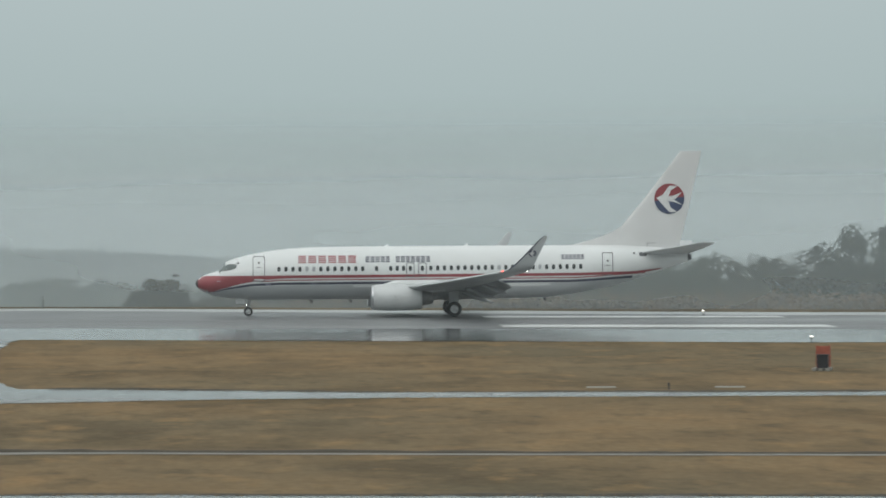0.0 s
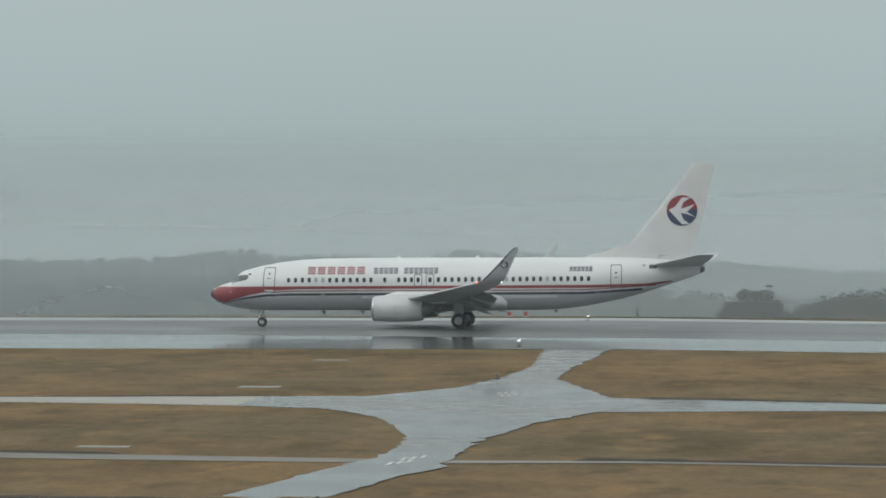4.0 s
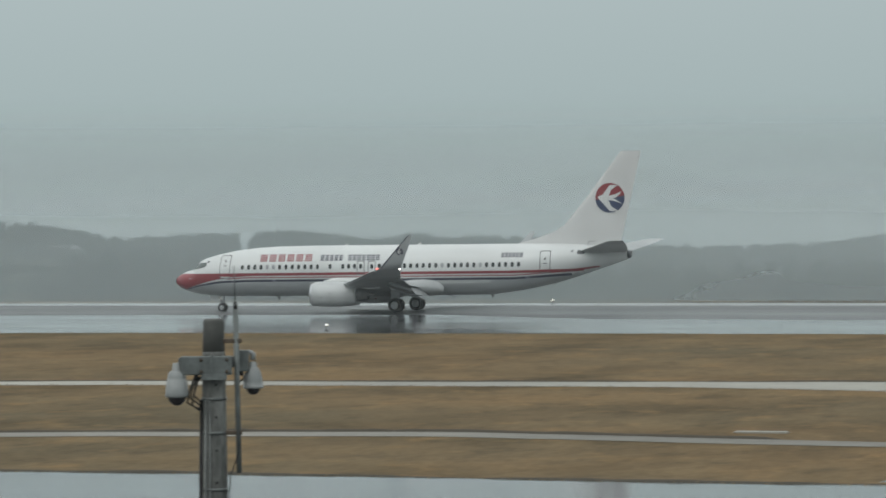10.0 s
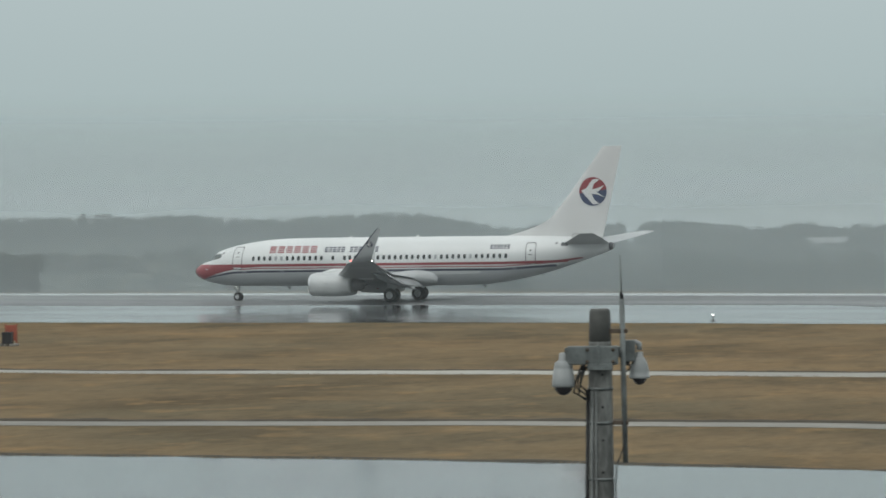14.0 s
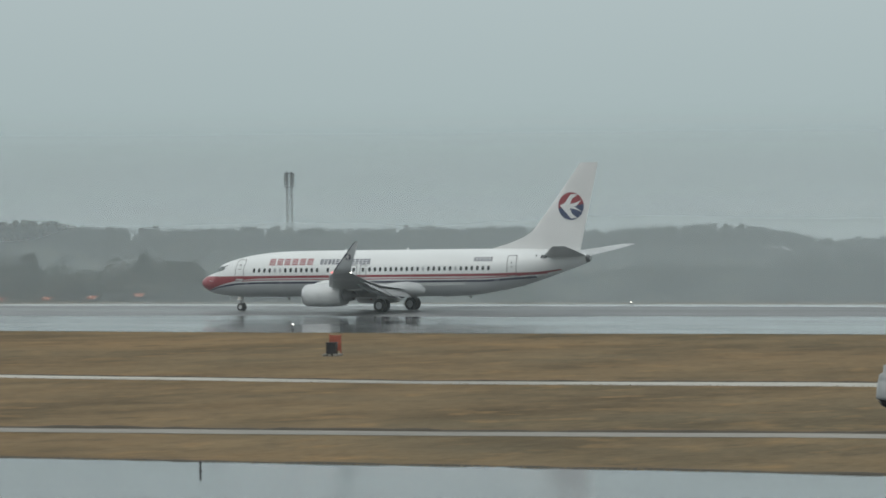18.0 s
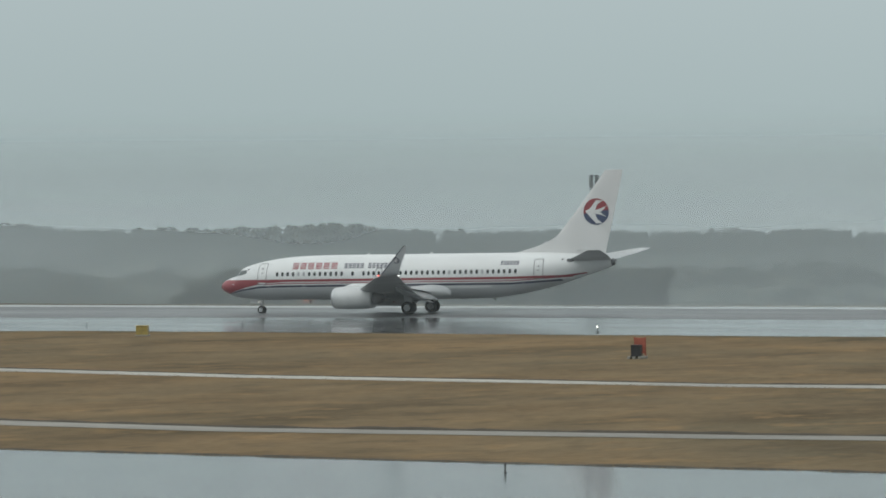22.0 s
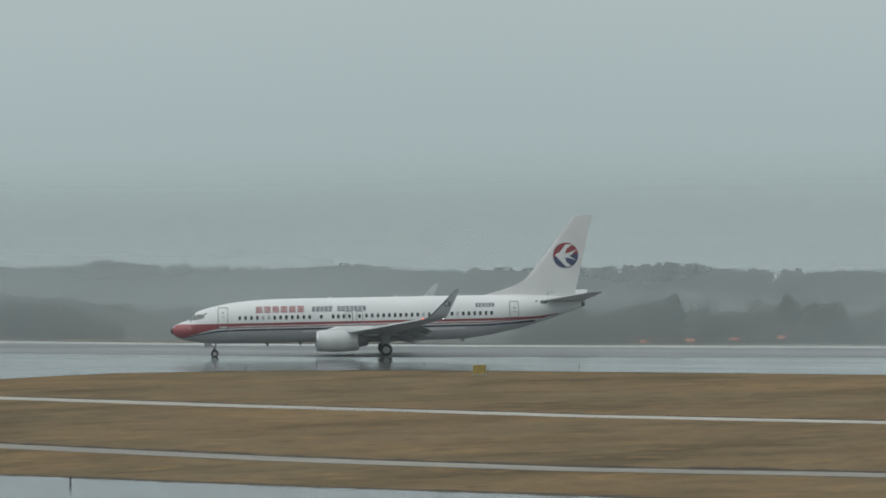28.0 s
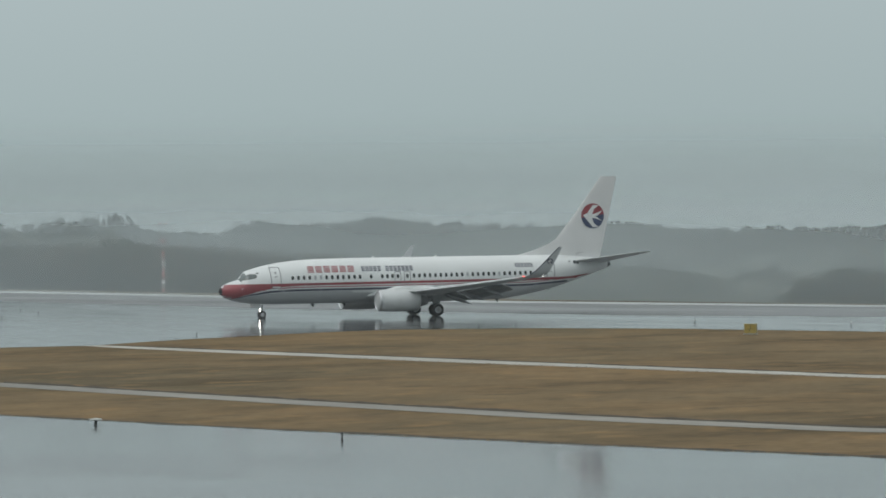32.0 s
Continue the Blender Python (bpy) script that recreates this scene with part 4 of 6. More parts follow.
        for i in range(17):
            a = math.pi * i / 16
            c, q = math.cos(a), math.sin(a)
            y = -w * math.copysign(abs(c) ** 0.6, c)
            vs.append((x - GEAR_X, y if 0 < i < 16 else y * 0.86, zt - (zt - zb) * q ** 0.75 + (0.16 if i in (0, 16) else 0.0)))
    for k in range(9):
        for i in range(16):
            fs.append((k * 17 + i, k * 17 + i + 1, (k + 1) * 17 + i + 1, (k + 1) * 17 + i))
    piece("belly_fairing", mesh("belly_fairing", vs, fs, FAIRING, True), ob, label="pale bulging wing root fairing")
    # nose gear
    nx = 4.0 - GEAR_X
    leg = piece("nose_gear_leg", tube("nose_gear_leg", [(nx + 0.15, 0, 1.6), (nx + 0.03, 0, 0.8), (nx, 0, 0.34)], [0.09, 0.08, 0.06], GEAR_GREY, 12), ob, label="grey nose gear strut")
    piece("drag_brace", tube("drag_brace", [(nx - 0.75, 0, 1.45), (nx + 0.02, 0, 0.85)], 0.05, GEAR_GREY, 8), leg)
    piece("nose_axle", tube("nose_axle", [(nx, -0.3, 0.34), (nx, 0.3, 0.34)], 0.05, GEAR_GREY, 8), leg)
    for side in (-1, 1):
        piece("nose_gear_door", box("nose_gear_door", BELLY, nx - 0.95, nx - 0.25, side * 0.42 - 0.012, side * 0.42 + 0.012, 1.0, 1.4, bevel=0.008), leg, pose(0, 0, 0), "pale nose gear door")
        WHEELS.append((wheel("nose_wheel", ob, nx, side * 0.2, 0.345, 0.2, 0.05), 0.345))
    piece("taxi_lamp_housing", turned("taxi_lamp_housing", [(nx - 0.15, 0.125), (nx - 0.02, 0.11), (nx + 0.05, 0.02)], DARK_METAL, 14, "x"), leg, pose(0, 0, 0.82))
    piece("taxi_lamp", turned("taxi_lamp", [(nx - 0.158, 0.0), (nx - 0.157, 0.06), (nx - 0.154, 0.118)], TAXI_LAMP, 14, "x"), leg, pose(0, 0, 0.82), "lit white taxi lamp")
    # antennas, beacon, masts
    for x, h, top_ in ((8.6, 0.32, False), (11.6, 0.28, False), (14.4, 0.14, True), (20.5, 0.18, True), (26.5, 0.26, False)):
        z = lerp(TOP, x) - 0.02 if top_ else lerp(BOT, x) + 0.02
        s = 1 if top_ else -1
        vs = [(x - GEAR_X + a, b, z + s * c) for a, b, c in ((0, 0, 0), (0.15, -0.025, 0), (0.34, 0, 0), (0.15, 0.025, 0), (0.2, 0, h), (0.27, -0.008, h), (0.34, 0, h), (0.27, 0.008, h))]
        piece("blade_antenna", mesh("blade_antenna", vs, [(0, 1, 5, 4), (1, 2, 6, 5), (2, 3, 7, 6), (3, 0, 4, 7), (4, 5, 6, 7)], SEAM if not top_ else WHITE), body)
    piece("beacon", turned("beacon", [(1.27, 0.08), (1.22, 0.075), (1.16, 0.03), (1.15, 0.0)], RED, 12, "z"), body, pose(17.0 - GEAR_X, 0, -0.2), "red belly beacon")
    piece("pitot_probe", tube("pitot_probe", [(1.9 - GEAR_X, -1.43, 2.75), (1.85 - GEAR_X, -1.53, 2.75), (1.65 - GEAR_X, -1.53, 2.75)], 0.02, METAL, 6), body)
    piece("tail_mast", tube("tail_mast", [(34.6 - GEAR_X, -0.3, 5.1), (34.6 - GEAR_X, -0.34, 5.42), (34.62 - GEAR_X, -0.34, 5.44), (35.3 - GEAR_X, -0.34, 5.46)], 0.018, SEAM, 6), body, label="thin probe mast beside the fin")
    piece("tail_skid", tube("tail_skid", [(31.6 - GEAR_X, 0, 2.3), (31.9 - GEAR_X, 0, 2.08)], 0.06, SEAM, 6), body)
    return ob


WHEELS = []
airliner = build_airliner()


# ---- woods, trees and mist beyond the runway ----
def leaf_cloud(rng, centres, count, size, squash=0.8):
    """Corners of many small leaf-clump faces scattered in rounded lobes: centres of (x, y, z, radius)."""
    c = np.array(centres)
    pick = rng.integers(0, len(c), count)
    d = rng.normal(size=(count, 3))
    d /= np.linalg.norm(d, axis=1)[:, None]
    r = c[pick, 3] * (0.5 + 0.52 * np.sqrt(rng.random(count)))
    p = c[pick, :3] + d * (r[:, None]) * np.array([1, 1, squash])
    out = d + 0.42 * rng.normal(size=(count, 3))          # leaf sprays face outwards from their lobe
    a = np.cross(out, rng.normal(size=(count, 3)))
    a /= np.linalg.norm(a, axis=1)[:, None] + 1e-9
    b = np.cross(out, a)
    b /= np.linalg.norm(b, axis=1)[:, None] + 1e-9
    s = size * (0.6 + 0.8 * rng.random(count))[:, None]
    return np.stack([p - a * s - b * s * 0.5, p + a * s * 0.4 - b * s, p + a * s + b * s * 0.5, p - a * s * 0.5 + b * s], 1).reshape(-1, 3)


def quads(name, corners, material):
    n = len(corners) // 4
    me = bpy.data.meshes.new(name)
    me.vertices.add(4 * n)
    me.vertices.foreach_set("co", corners.astype(np.float32).ravel())
    me.loops.add(4 * n)
    me.loops.foreach_set("vertex_index", np.arange(4 * n, dtype=np.int32))
    me.polygons.add(n)
    me.polygons.foreach_set("loop_start", np.arange(0, 4 * n, 4, dtype=np.int32))
    me.update(calc_edges=True)
    me.materials.append(material)
    return me


def place(az, r):
    a = radians(az)
    x, y = -math.sin(a) * r, math.cos(a) * r
    return x, y, ground_z(x, y)


def woods(name, label, az0, az1, r0, r1, count, tall, seed, leaves=80, size=0.9, material=None):
    rng = np.random.default_rng(seed)
    out = []
    for k in range(count):
        az = az0 + (az1 - az0) * rng.random()
        r = math.sqrt(r0 * r0 + (r1 * r1 - r0 * r0) * rng.random())
        x, y, z = place(az, r)
        if y < lerp(FAR_EDGE, x) + 75:
            continue
        h = tall * (0.95 + 0.1 * rng.random())
        w = h * (0.34 + 0.18 * rng.random())
        if rng.random() < 0.002:              # a pointed conifer
            h *= 1.08
            lobes = [(x, y, z + h * f, w * 0.9 * (1.08 - f)) for f in (0.3, 0.45, 0.6, 0.74, 0.87, 0.96)]
        else:
            lobes = [(x + w * rng.normal() * 0.3, y + w * rng.normal() * 0.3, z + h * (0.34 + 0.36 * rng.random()), w * (0.6 + 0.3 * rng.random())) for _ in range(4)]
        out.append(leaf_cloud(rng, lobes, leaves, size))
    thing(name, label, "woods", kind="stuff", data=quads(name, np.concatenate(out), material or WOODS))


def canopy(name, label, az0, az1, r0, r1, tall, seed):
    """The closed roof of a wood: a sheet of rounded crowns over the ground, coming down to it at the near edge."""
    azs, rs = np.arange(az0, az1 + 0.01, 0.14), np.arange(r0, r1, 3.5)
    vs = []
    for r in rs:
        for az in azs:
            x, y, z = place(az, r)
            b = noise.noise((x / 3.4, y / 3.4, seed)) * 2.3 + noise.noise((x / 1.7, y / 1.7, seed + 3)) * 0.9 + noise.noise((x / 25, y / 25, seed)) * 1.0
            edge = min(1.0, (r - r0) / 10) * min(1.0, (y - lerp(FAR_EDGE, x) - 60) / 25)
            vs.append((x, y, z + (tall + b) * max(0.0, edge)))
    n = len(azs)
    fs = [(j * n + i, (j + 1) * n + i, (j + 1) * n + i + 1, j * n + i + 1) for j in range(len(rs) - 1) for i in range(n - 1)]
    thing(name, label, "woods", kind="stuff", data=mesh(name, vs, fs, WOODS, True))


def belt(name, label, skyline, r0, r1, seed, material, step=1.7, leaves=420, size=0.3, low=0.7, wide=0.42, least=1.2, pointed=0.06, ragged=0.05):
    """A belt of trees whose tops follow a skyline of (bearing, height angle), each standing on the ground below."""
    rng = np.random.default_rng(seed)
    out = []
    az = skyline[0][0]
    while az < skyline[-1][0]:
        az += math.degrees(step * (0.6 + 0.8 * rng.random()) / r0)
        for row in range(3):
            r = r0 + (r1 - r0) * (row + rng.random()) / 3
            x, y, z = place(az + 0.1 * rng.normal(), r)
            top = EYE_Z + r * math.tan(radians(lerp(skyline, az)))
            h = (top - z) * (low + (1.0 - low) * (row / 2) + ragged * rng.normal())
            if h < least:
                continue
            h = min(h, 24)
            w = min(4.2, h * wide)
            if rng.random() < pointed:
                lobes = [(x, y, z + h * f, w * 0.75 * (1.1 - f)) for f in (0.3, 0.45, 0.6, 0.74, 0.87, 0.97)]
            else:
                w *= 0.8 + 0.5 * rng.random()
                lobes = [(x, y, z + h * 0.22, w * 0.62), (x, y, z + h * 0.48, w * 0.66), (x + w * 0.1 * rng.normal(), y, z + h * 0.7, w * 0.56), (x + w * 0.1 * rng.normal(), y, z + h - w * 0.34, w * 0.42)]
                for _ in range(5):
                    turn = rng.random() * 6.28
                    lobes.append((x + math.cos(turn) * w * 0.42, y + math.sin(turn) * w * 0.42, z + h * (0.4 + 0.34 * rng.random()), w * (0.3 + 0.2 * rng.random())))
            out.append(leaf_cloud(rng, lobes, leaves, size))
    thing(name, label, "woods", kind="stuff", data=quads(name, np.concatenate(out), material))


canopy("woodland_roof", "closed grey-green roof of the winter woods", -16, 58, 560, 850, 5.0, 2.5)
belt("ridge_woods", "hazy grey-green wooded ridge beyond the runway", [(-16, -0.4)] + [p for p in SKYLINE if -12 < p[0] < 58], 840, 905, 1, WOODS, step=2.2, leaves=270, size=0.48, low=0.94, wide=0.57, pointed=0.02, ragged=0.018)
woods("valley_woods", "dense mixed winter woods in the valley", -16, 58, 560, 830, 1700, 8.6, 2, leaves=130, size=0.62)
belt("slope_wood", "darker wood on the slope below the ridge", [(4.2, -1.1), (5.2, -0.9), (6.5, -0.82), (8, -0.82), (9.5, -0.8), (11.4, -0.93), (13.3, -0.85), (15, -0.97), (16.5, -1.02), (18.3, -0.97), (20, -0.93), (20.6, -0.85), (21, -0.75), (21.9, -0.68), (22.8, -0.58), (23.6, -0.8)], 600, 640, 21, WOODS, step=2.4, leaves=330, size=0.4)
belt("dark_wood_edge", "dark evergreen edge of a wood", [(43.6, -1.15), (44.5, -0.86), (45.1, -0.66), (45.5, -0.6), (45.9, -0.52), (46.4, -0.41), (47.4, -0.36), (48.0, -0.3), (48.7, -0.26), (49.4, -0.22), (50, -0.17), (50.8, -0.21), (51.3, -0.3), (51.9, -0.27), (54, -0.4), (57, -0.5)], 520, 555, 4, SCRUB, leaves=560, size=0.32, low=0.9, wide=0.58, pointed=0.0, ragged=0.018)
belt("wooded_knoll", "dark wooded knoll behind the wood's edge", [(49.8, -0.3), (49.83, 0.1), (49.88, 0.2), (50.1, 0.24), (50.6, 0.2), (51.05, 0.15), (51.4, 0.03), (51.9, 0.03), (54, 0.1), (57, -0.1)], 785, 825, 6, WOODS, step=2.0, size=0.5, low=0.9, wide=0.58, pointed=0.0, ragged=0.018)
belt("field_edge_wood", "tall mixed trees at the far edge of the field", [(-15, -0.2), (-12.2, -0.22), (-11.2, -0.3), (-10.85, -0.32), (-10.5, -0.42), (-10.25, -0.58), (-10.1, -0.84), (-9.5, -0.88), (-8.3, -0.88), (-7, -1.0)], 385, 420, 7, WOODS, step=1.3, leaves=1200, size=0.19, low=0.85, wide=0.5)
belt("pine_row", "ragged row of dark pines behind the scrub", [(-8.4, -0.84), (-6.15, -0.77), (-5.8, -0.88), (-5.61, -0.75), (-5.33, -0.91), (-4.95, -0.97), (-4.67, -0.87), (-4.39, -1.03), (-4.1, -0.83), (-3.82, -1.14), (-3.54, -1.26), (-3.1, -1.42)], 375, 398, 9, PINE, step=1.15, leaves=1100, size=0.17, low=0.85, ragged=0.04)
belt("dark_shrubs", "dark leafless shrubs beyond the far shoulder", [(-2.7, -1.42), (-2.3, -1.28), (-1.9, -1.2), (-1.5, -1.11), (-1.2, -1.16), (-0.9, -1.1), (-0.5, -1.18), (-0.2, -1.3), (0.2, -1.5)], 334, 352, 12, SCRUB, step=0.9, leaves=420, size=0.17, wide=0.7, least=0.5, low=0.8, pointed=0.0)
belt("dead_scrub", "low tan dead scrub along the far grass edge", [(-13, -1.4), (-9, -1.38), (-6.2, -1.36), (-4.6, -1.34), (-3.6, -1.37), (-2.7, -1.37), (-2.5, -1.29), (-2.2, -1.39), (-1.6, -1.48), (-0.5, -1.54)], 303, 326, 10, REEDS, step=0.7, leaves=200, size=0.13, wide=0.8, least=0.3)
belt("hedge_trees", "hazy hedge trees beyond the runway", [(30.2, -1.3), (31.35, -1.15), (31.65, -0.96), (32.0, -0.76), (32.4, -0.84), (33.0, -0.8), (33.2, -0.67), (33.4, -0.55), (33.65, -0.64), (34.1, -0.76), (34.4, -0.75), (34.65, -0.58), (34.85, -0.7), (35.3, -0.76), (36.2, -0.78), (36.55, -0.66), (36.85, -0.68), (37.2, -0.78), (37.5, -0.95), (37.9, -1.02), (38.1, -1.15), (38.6, -1.4)], 425, 445, 8, SCRUB, step=1.8, leaves=800, size=0.18)


def tree_model(kind, seed):
    """A tree one metre high and about as wide as it grows, with tapered trunk, limbs and a crown of small leaf clumps."""
    rng = np.random.default_rng(seed)
    names = {"round": ("evergreen_tree", "dark round evergreen tree at the field's edge", SCRUB), "pine": ("pine_tree", "tall ragged pine tree beyond the runway", PINE), "bush": ("bush", "dark rounded bush beyond the runway", SCRUB)}
    nm, label, material = names[kind]
    ob = thing(nm, label, "tree" if kind != "bush" else "bush", group="trees beyond the runway")
    lobes = []
    if kind == "pine":
        limbs = [(0.34 + 0.6 * i / 9, rng.random() * 6.28, 0.3 * (1.15 - i / 9)) for i in range(10)]
    else:
        limbs = [(0.1 + 0.55 * (i % 4) / 3, i * 0.8 + rng.random() * 0.5, (0.36 if kind == "round" else 0.44) * (1 - 0.3 * (i % 4) / 3)) for i in range(13)]
    piece("trunk", tube("trunk", [(0, 0, -0.05), (0.01, 0, 0.3), (-0.01, 0.01, 0.62), (0, 0, 0.9)], [0.035, 0.028, 0.018, 0.006], BARK, 8), ob, label="brown tapered trunk")
    for z, a, ln in limbs:
        ln *= 0.8 + 0.4 * rng.random()
        tip = (math.cos(a) * ln, math.sin(a) * ln, z + 0.12)
        piece("limb", tube("limb", [(0, 0, z - 0.06), (tip[0] * 0.5, tip[1] * 0.5, z + 0.02), tip], [0.014, 0.01, 0.004], BARK, 6), ob)
        lobes.append((tip[0] * 0.8, tip[1] * 0.8, tip[2] + 0.02, (0.13 if kind == "pine" else 0.2) * (0.7 + 0.6 * rng.random())))
    if kind != "pine":
        lobes += [(0, 0, 0.3, 0.34), (0, 0, 0.55, 0.33), (0, 0, 0.7, 0.27)] + [(0.12 * rng.normal(), 0.12 * rng.normal(), 0.62 + 0.16 * rng.random(), 0.2) for _ in range(4)]
    else:
        lobes += [(0, 0, 0.95, 0.07), (0.02, 0, 0.86, 0.11), (0, 0.02, 0.74, 0.14), (0, 0, 0.6, 0.16), (0, 0, 0.45, 0.17)]
    piece("crown", quads("crown", leaf_cloud(rng, lobes, 3600 if kind != "pine" else 2800, 0.026, 0.75), material), ob, label="uneven crown of small leaf clumps")
    return ob


def grow(model, spots, first):
    """Copies of a tree at (bearing, distance, height, width over height)."""
    for k, (az, r, h, f) in enumerate(spots):
        x, y, z = place(az, r)
        m = pose(x, y, z, 0, 0, 67 * k + first) @ Matrix.Diagonal((h * f, h * f, h, 1))
        if k == 0:
            model.matrix_world = m
        else:
            ob = copy_thing(model, pose(0, 0, 0))
            ob.matrix_basis = m


grow(tree_model("round", 11), [(31.64, 400, 8.4, 0.85), (30.8, 384, 5.6, 1.3), (37.75, 410, 6.2, 1.3), (33.5, 425, 9.8, 0.75)], 10)
grow(tree_model("round", 12), [(36.5, 425, 8.6, 0.8), (34.7, 430, 8.6, 0.8), (31.2, 412, 7.0, 0.9), (19.36, 500, 12.0, 0.9)], 40)
grow(tree_model("pine", 13), [(-4.15, 385, 9.0, 0.8), (-5.5, 380, 9.4, 0.75), (-6.6, 388, 8.6, 0.8), (34.1, 432, 9.4, 0.7)], 0)
grow(tree_model("pine", 14), [(-4.9, 392, 8.4, 0.8), (-7.4, 385, 8.4, 0.8), (-6.0, 392, 9.6, 0.7), (-8.3, 390, 8.2, 0.8), (44.2, 860, 10.4, 0.5), (40.45, 850, 9.6, 0.45), (36.0, 432, 8.8, 0.75)], 25)
grow(tree_model("bush", 15), [(-1.1, 352, 4.3, 1.9), (-2.0, 356, 4.0, 1.7), (-0.3, 360, 3.6, 1.8), (-3.1, 360, 4.4, 1.7), (32.1, 405, 5.6, 1.6), (35.4, 412, 6.4, 1.6), (37.3, 410, 5.8, 1.6), (34.0, 415, 6.0, 1.6), (38.3, 405, 4.6, 1.7)], 5)
grow(tree_model("bush", 19), [(0.93, 330, 4.3, 0.95), (1.2, 331, 3.1, 1.2), (0.64, 329, 3.2, 1.2), (1.38, 332, 2.0, 1.4), (0.45, 331, 1.9, 1.4)], 0)


def mist(name, label, y0, slope, height, amount, seed, lift=-20.0, tint=(0.865, 0.945, 0.97), wave=0.2, sway=6.0, edge=None, east=1.0, west=1.0, full=0.35):
    """A bank of rain mist: a long thin sheet that scatters the light of the sky and thins out upwards."""
    m = bpy.data.materials.new(name)
    m.use_nodes = True
    nt = m.node_tree
    nt.nodes.clear()
    out = nt.nodes.new("ShaderNodeOutputMaterial")
    mix = nt.nodes.new("ShaderNodeMixShader")
    tr = nt.nodes.new("ShaderNodeBsdfTransparent")
    add = nt.nodes.new("ShaderNodeMixShader")
    di, tl = nt.nodes.new("ShaderNodeBsdfDiffuse"), nt.nodes.new("ShaderNodeBsdfTranslucent")
    for n_ in (di, tl):
        n_.inputs["Color"].default_value = (*tint, 1)
    nt.links.new(di.outputs[0], add.inputs[1])
    nt.links.new(tl.outputs[0], add.inputs[2])
    tc = nt.nodes.new("ShaderNodeTexCoord")
    sep = nt.nodes.new("ShaderNodeSeparateXYZ")
    nt.links.new(tc.outputs["Object"], sep.inputs[0])
    fade = nt.nodes.new("ShaderNodeMapRange")
    fade.interpolation_type = "SMOOTHSTEP"
    fade.inputs["From Min"].default_value, fade.inputs["From Max"].default_value = height * full, height
    fade.inputs["To Min"].default_value, fade.inputs["To Max"].default_value = amount, 0.0
    nt.links.new(sep.outputs["Z"], fade.inputs["Value"])
    mp = nt.nodes.new("ShaderNodeMapping")
    mp.inputs["Scale"].default_value = (0.012, 0.012, 0.05)
    nt.links.new(tc.outputs["Object"], mp.inputs[0])
    no = nt.nodes.new("ShaderNodeTexNoise")
    no.inputs["Scale"].default_value, no.inputs["Detail"].default_value = 1.0, 4.0
    nt.links.new(mp.outputs[0], no.inputs["Vector"])
    wv = nt.nodes.new("ShaderNodeMapRange")
    wv.inputs["From Min"].default_value, wv.inputs["From Max"].default_value = 0.3, 0.7
    wv.inputs["To Min"].default_value, wv.inputs["To Max"].default_value = 1 - wave, 1 + wave
    nt.links.new(no.outputs[0], wv.inputs["Value"])
    mu = nt.nodes.new("ShaderNodeMath")
    mu.operation = "MULTIPLY"
    mu.use_clamp = True
    side = nt.nodes.new("ShaderNodeMapRange")             # denser towards one end of the valley
    side.interpolation_type = "SMOOTHSTEP"
    side.inputs["From Min"].default_value, side.inputs["From Max"].default_value = -230, 20
    side.inputs["To Min"].default_value, side.inputs["To Max"].default_value = 1.0, east
    nt.links.new(sep.outputs["X"], side.inputs["Value"])
    bank = nt.nodes.new("ShaderNodeMath")
    bank.operation = "MULTIPLY"
    nt.links.new(fade.outputs[0], bank.inputs[0])
    nt.links.new(side.outputs[0], bank.inputs[1])
    far = nt.nodes.new("ShaderNodeMapRange")
    far.interpolation_type = "SMOOTHSTEP"
    far.inputs["From Min"].default_value, far.inputs["From Max"].default_value = -560, -440
    far.inputs["To Min"].default_value, far.inputs["To Max"].default_value = west, 1.0
    nt.links.new(sep.outputs["X"], far.inputs["Value"])
    both = nt.nodes.new("ShaderNodeMath")
    both.operation = "MULTIPLY"
    nt.links.new(bank.outputs[0], both.inputs[0])
    nt.links.new(far.outputs[0], both.inputs[1])
    nt.links.new(both.outputs[0], mu.inputs[0])
    nt.links.new(wv.outputs[0], mu.inputs[1])
    nt.links.new(mu.outputs[0], mix.inputs[0])
    nt.links.new(tr.outputs[0], mix.inputs[1])
    nt.links.new(add.outputs[0], mix.inputs[2])
    nt.links.new(mix.outputs[0], out.inputs["Surface"])
    vs, fs = [], []
    azs = np.arange(-40, 75, 1.5)
    for az in azs:
        a = radians(az)
        r = max(y0, slope / math.cos(a)) + sway * noise.noise((az / 9, seed, 0))
        x, y = -math.sin(a) * r, math.cos(a) * r
        if edge:
            x = -420 + 570 * (az + 40) / 115
            y = lerp(edge, x) - 1
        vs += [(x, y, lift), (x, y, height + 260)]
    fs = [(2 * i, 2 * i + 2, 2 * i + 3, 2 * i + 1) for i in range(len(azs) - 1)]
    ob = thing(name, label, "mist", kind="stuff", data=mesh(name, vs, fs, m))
    return ob


mist("rain_mist", "thin veil of rain along the runway", 0, 0, 16, 0.055, 5, lift=0.03, edge=NEAR_EDGE)
mist("rain_mist", "thin grey rain mist over the valley edge", 291, 273, 16, 0.30, 1, sway=0.5, east=0.9)
mist("rain_mist", "grey rain mist before the woods", 455, 365, 18, 0.14, 2, east=2.3, west=1.5)
mist("rain_mist", "grey rain mist between the wooded slopes", 745, 380, 24, 0.13, 3, east=3.3, west=2.6)
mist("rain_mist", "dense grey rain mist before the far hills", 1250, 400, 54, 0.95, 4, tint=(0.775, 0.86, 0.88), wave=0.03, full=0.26)


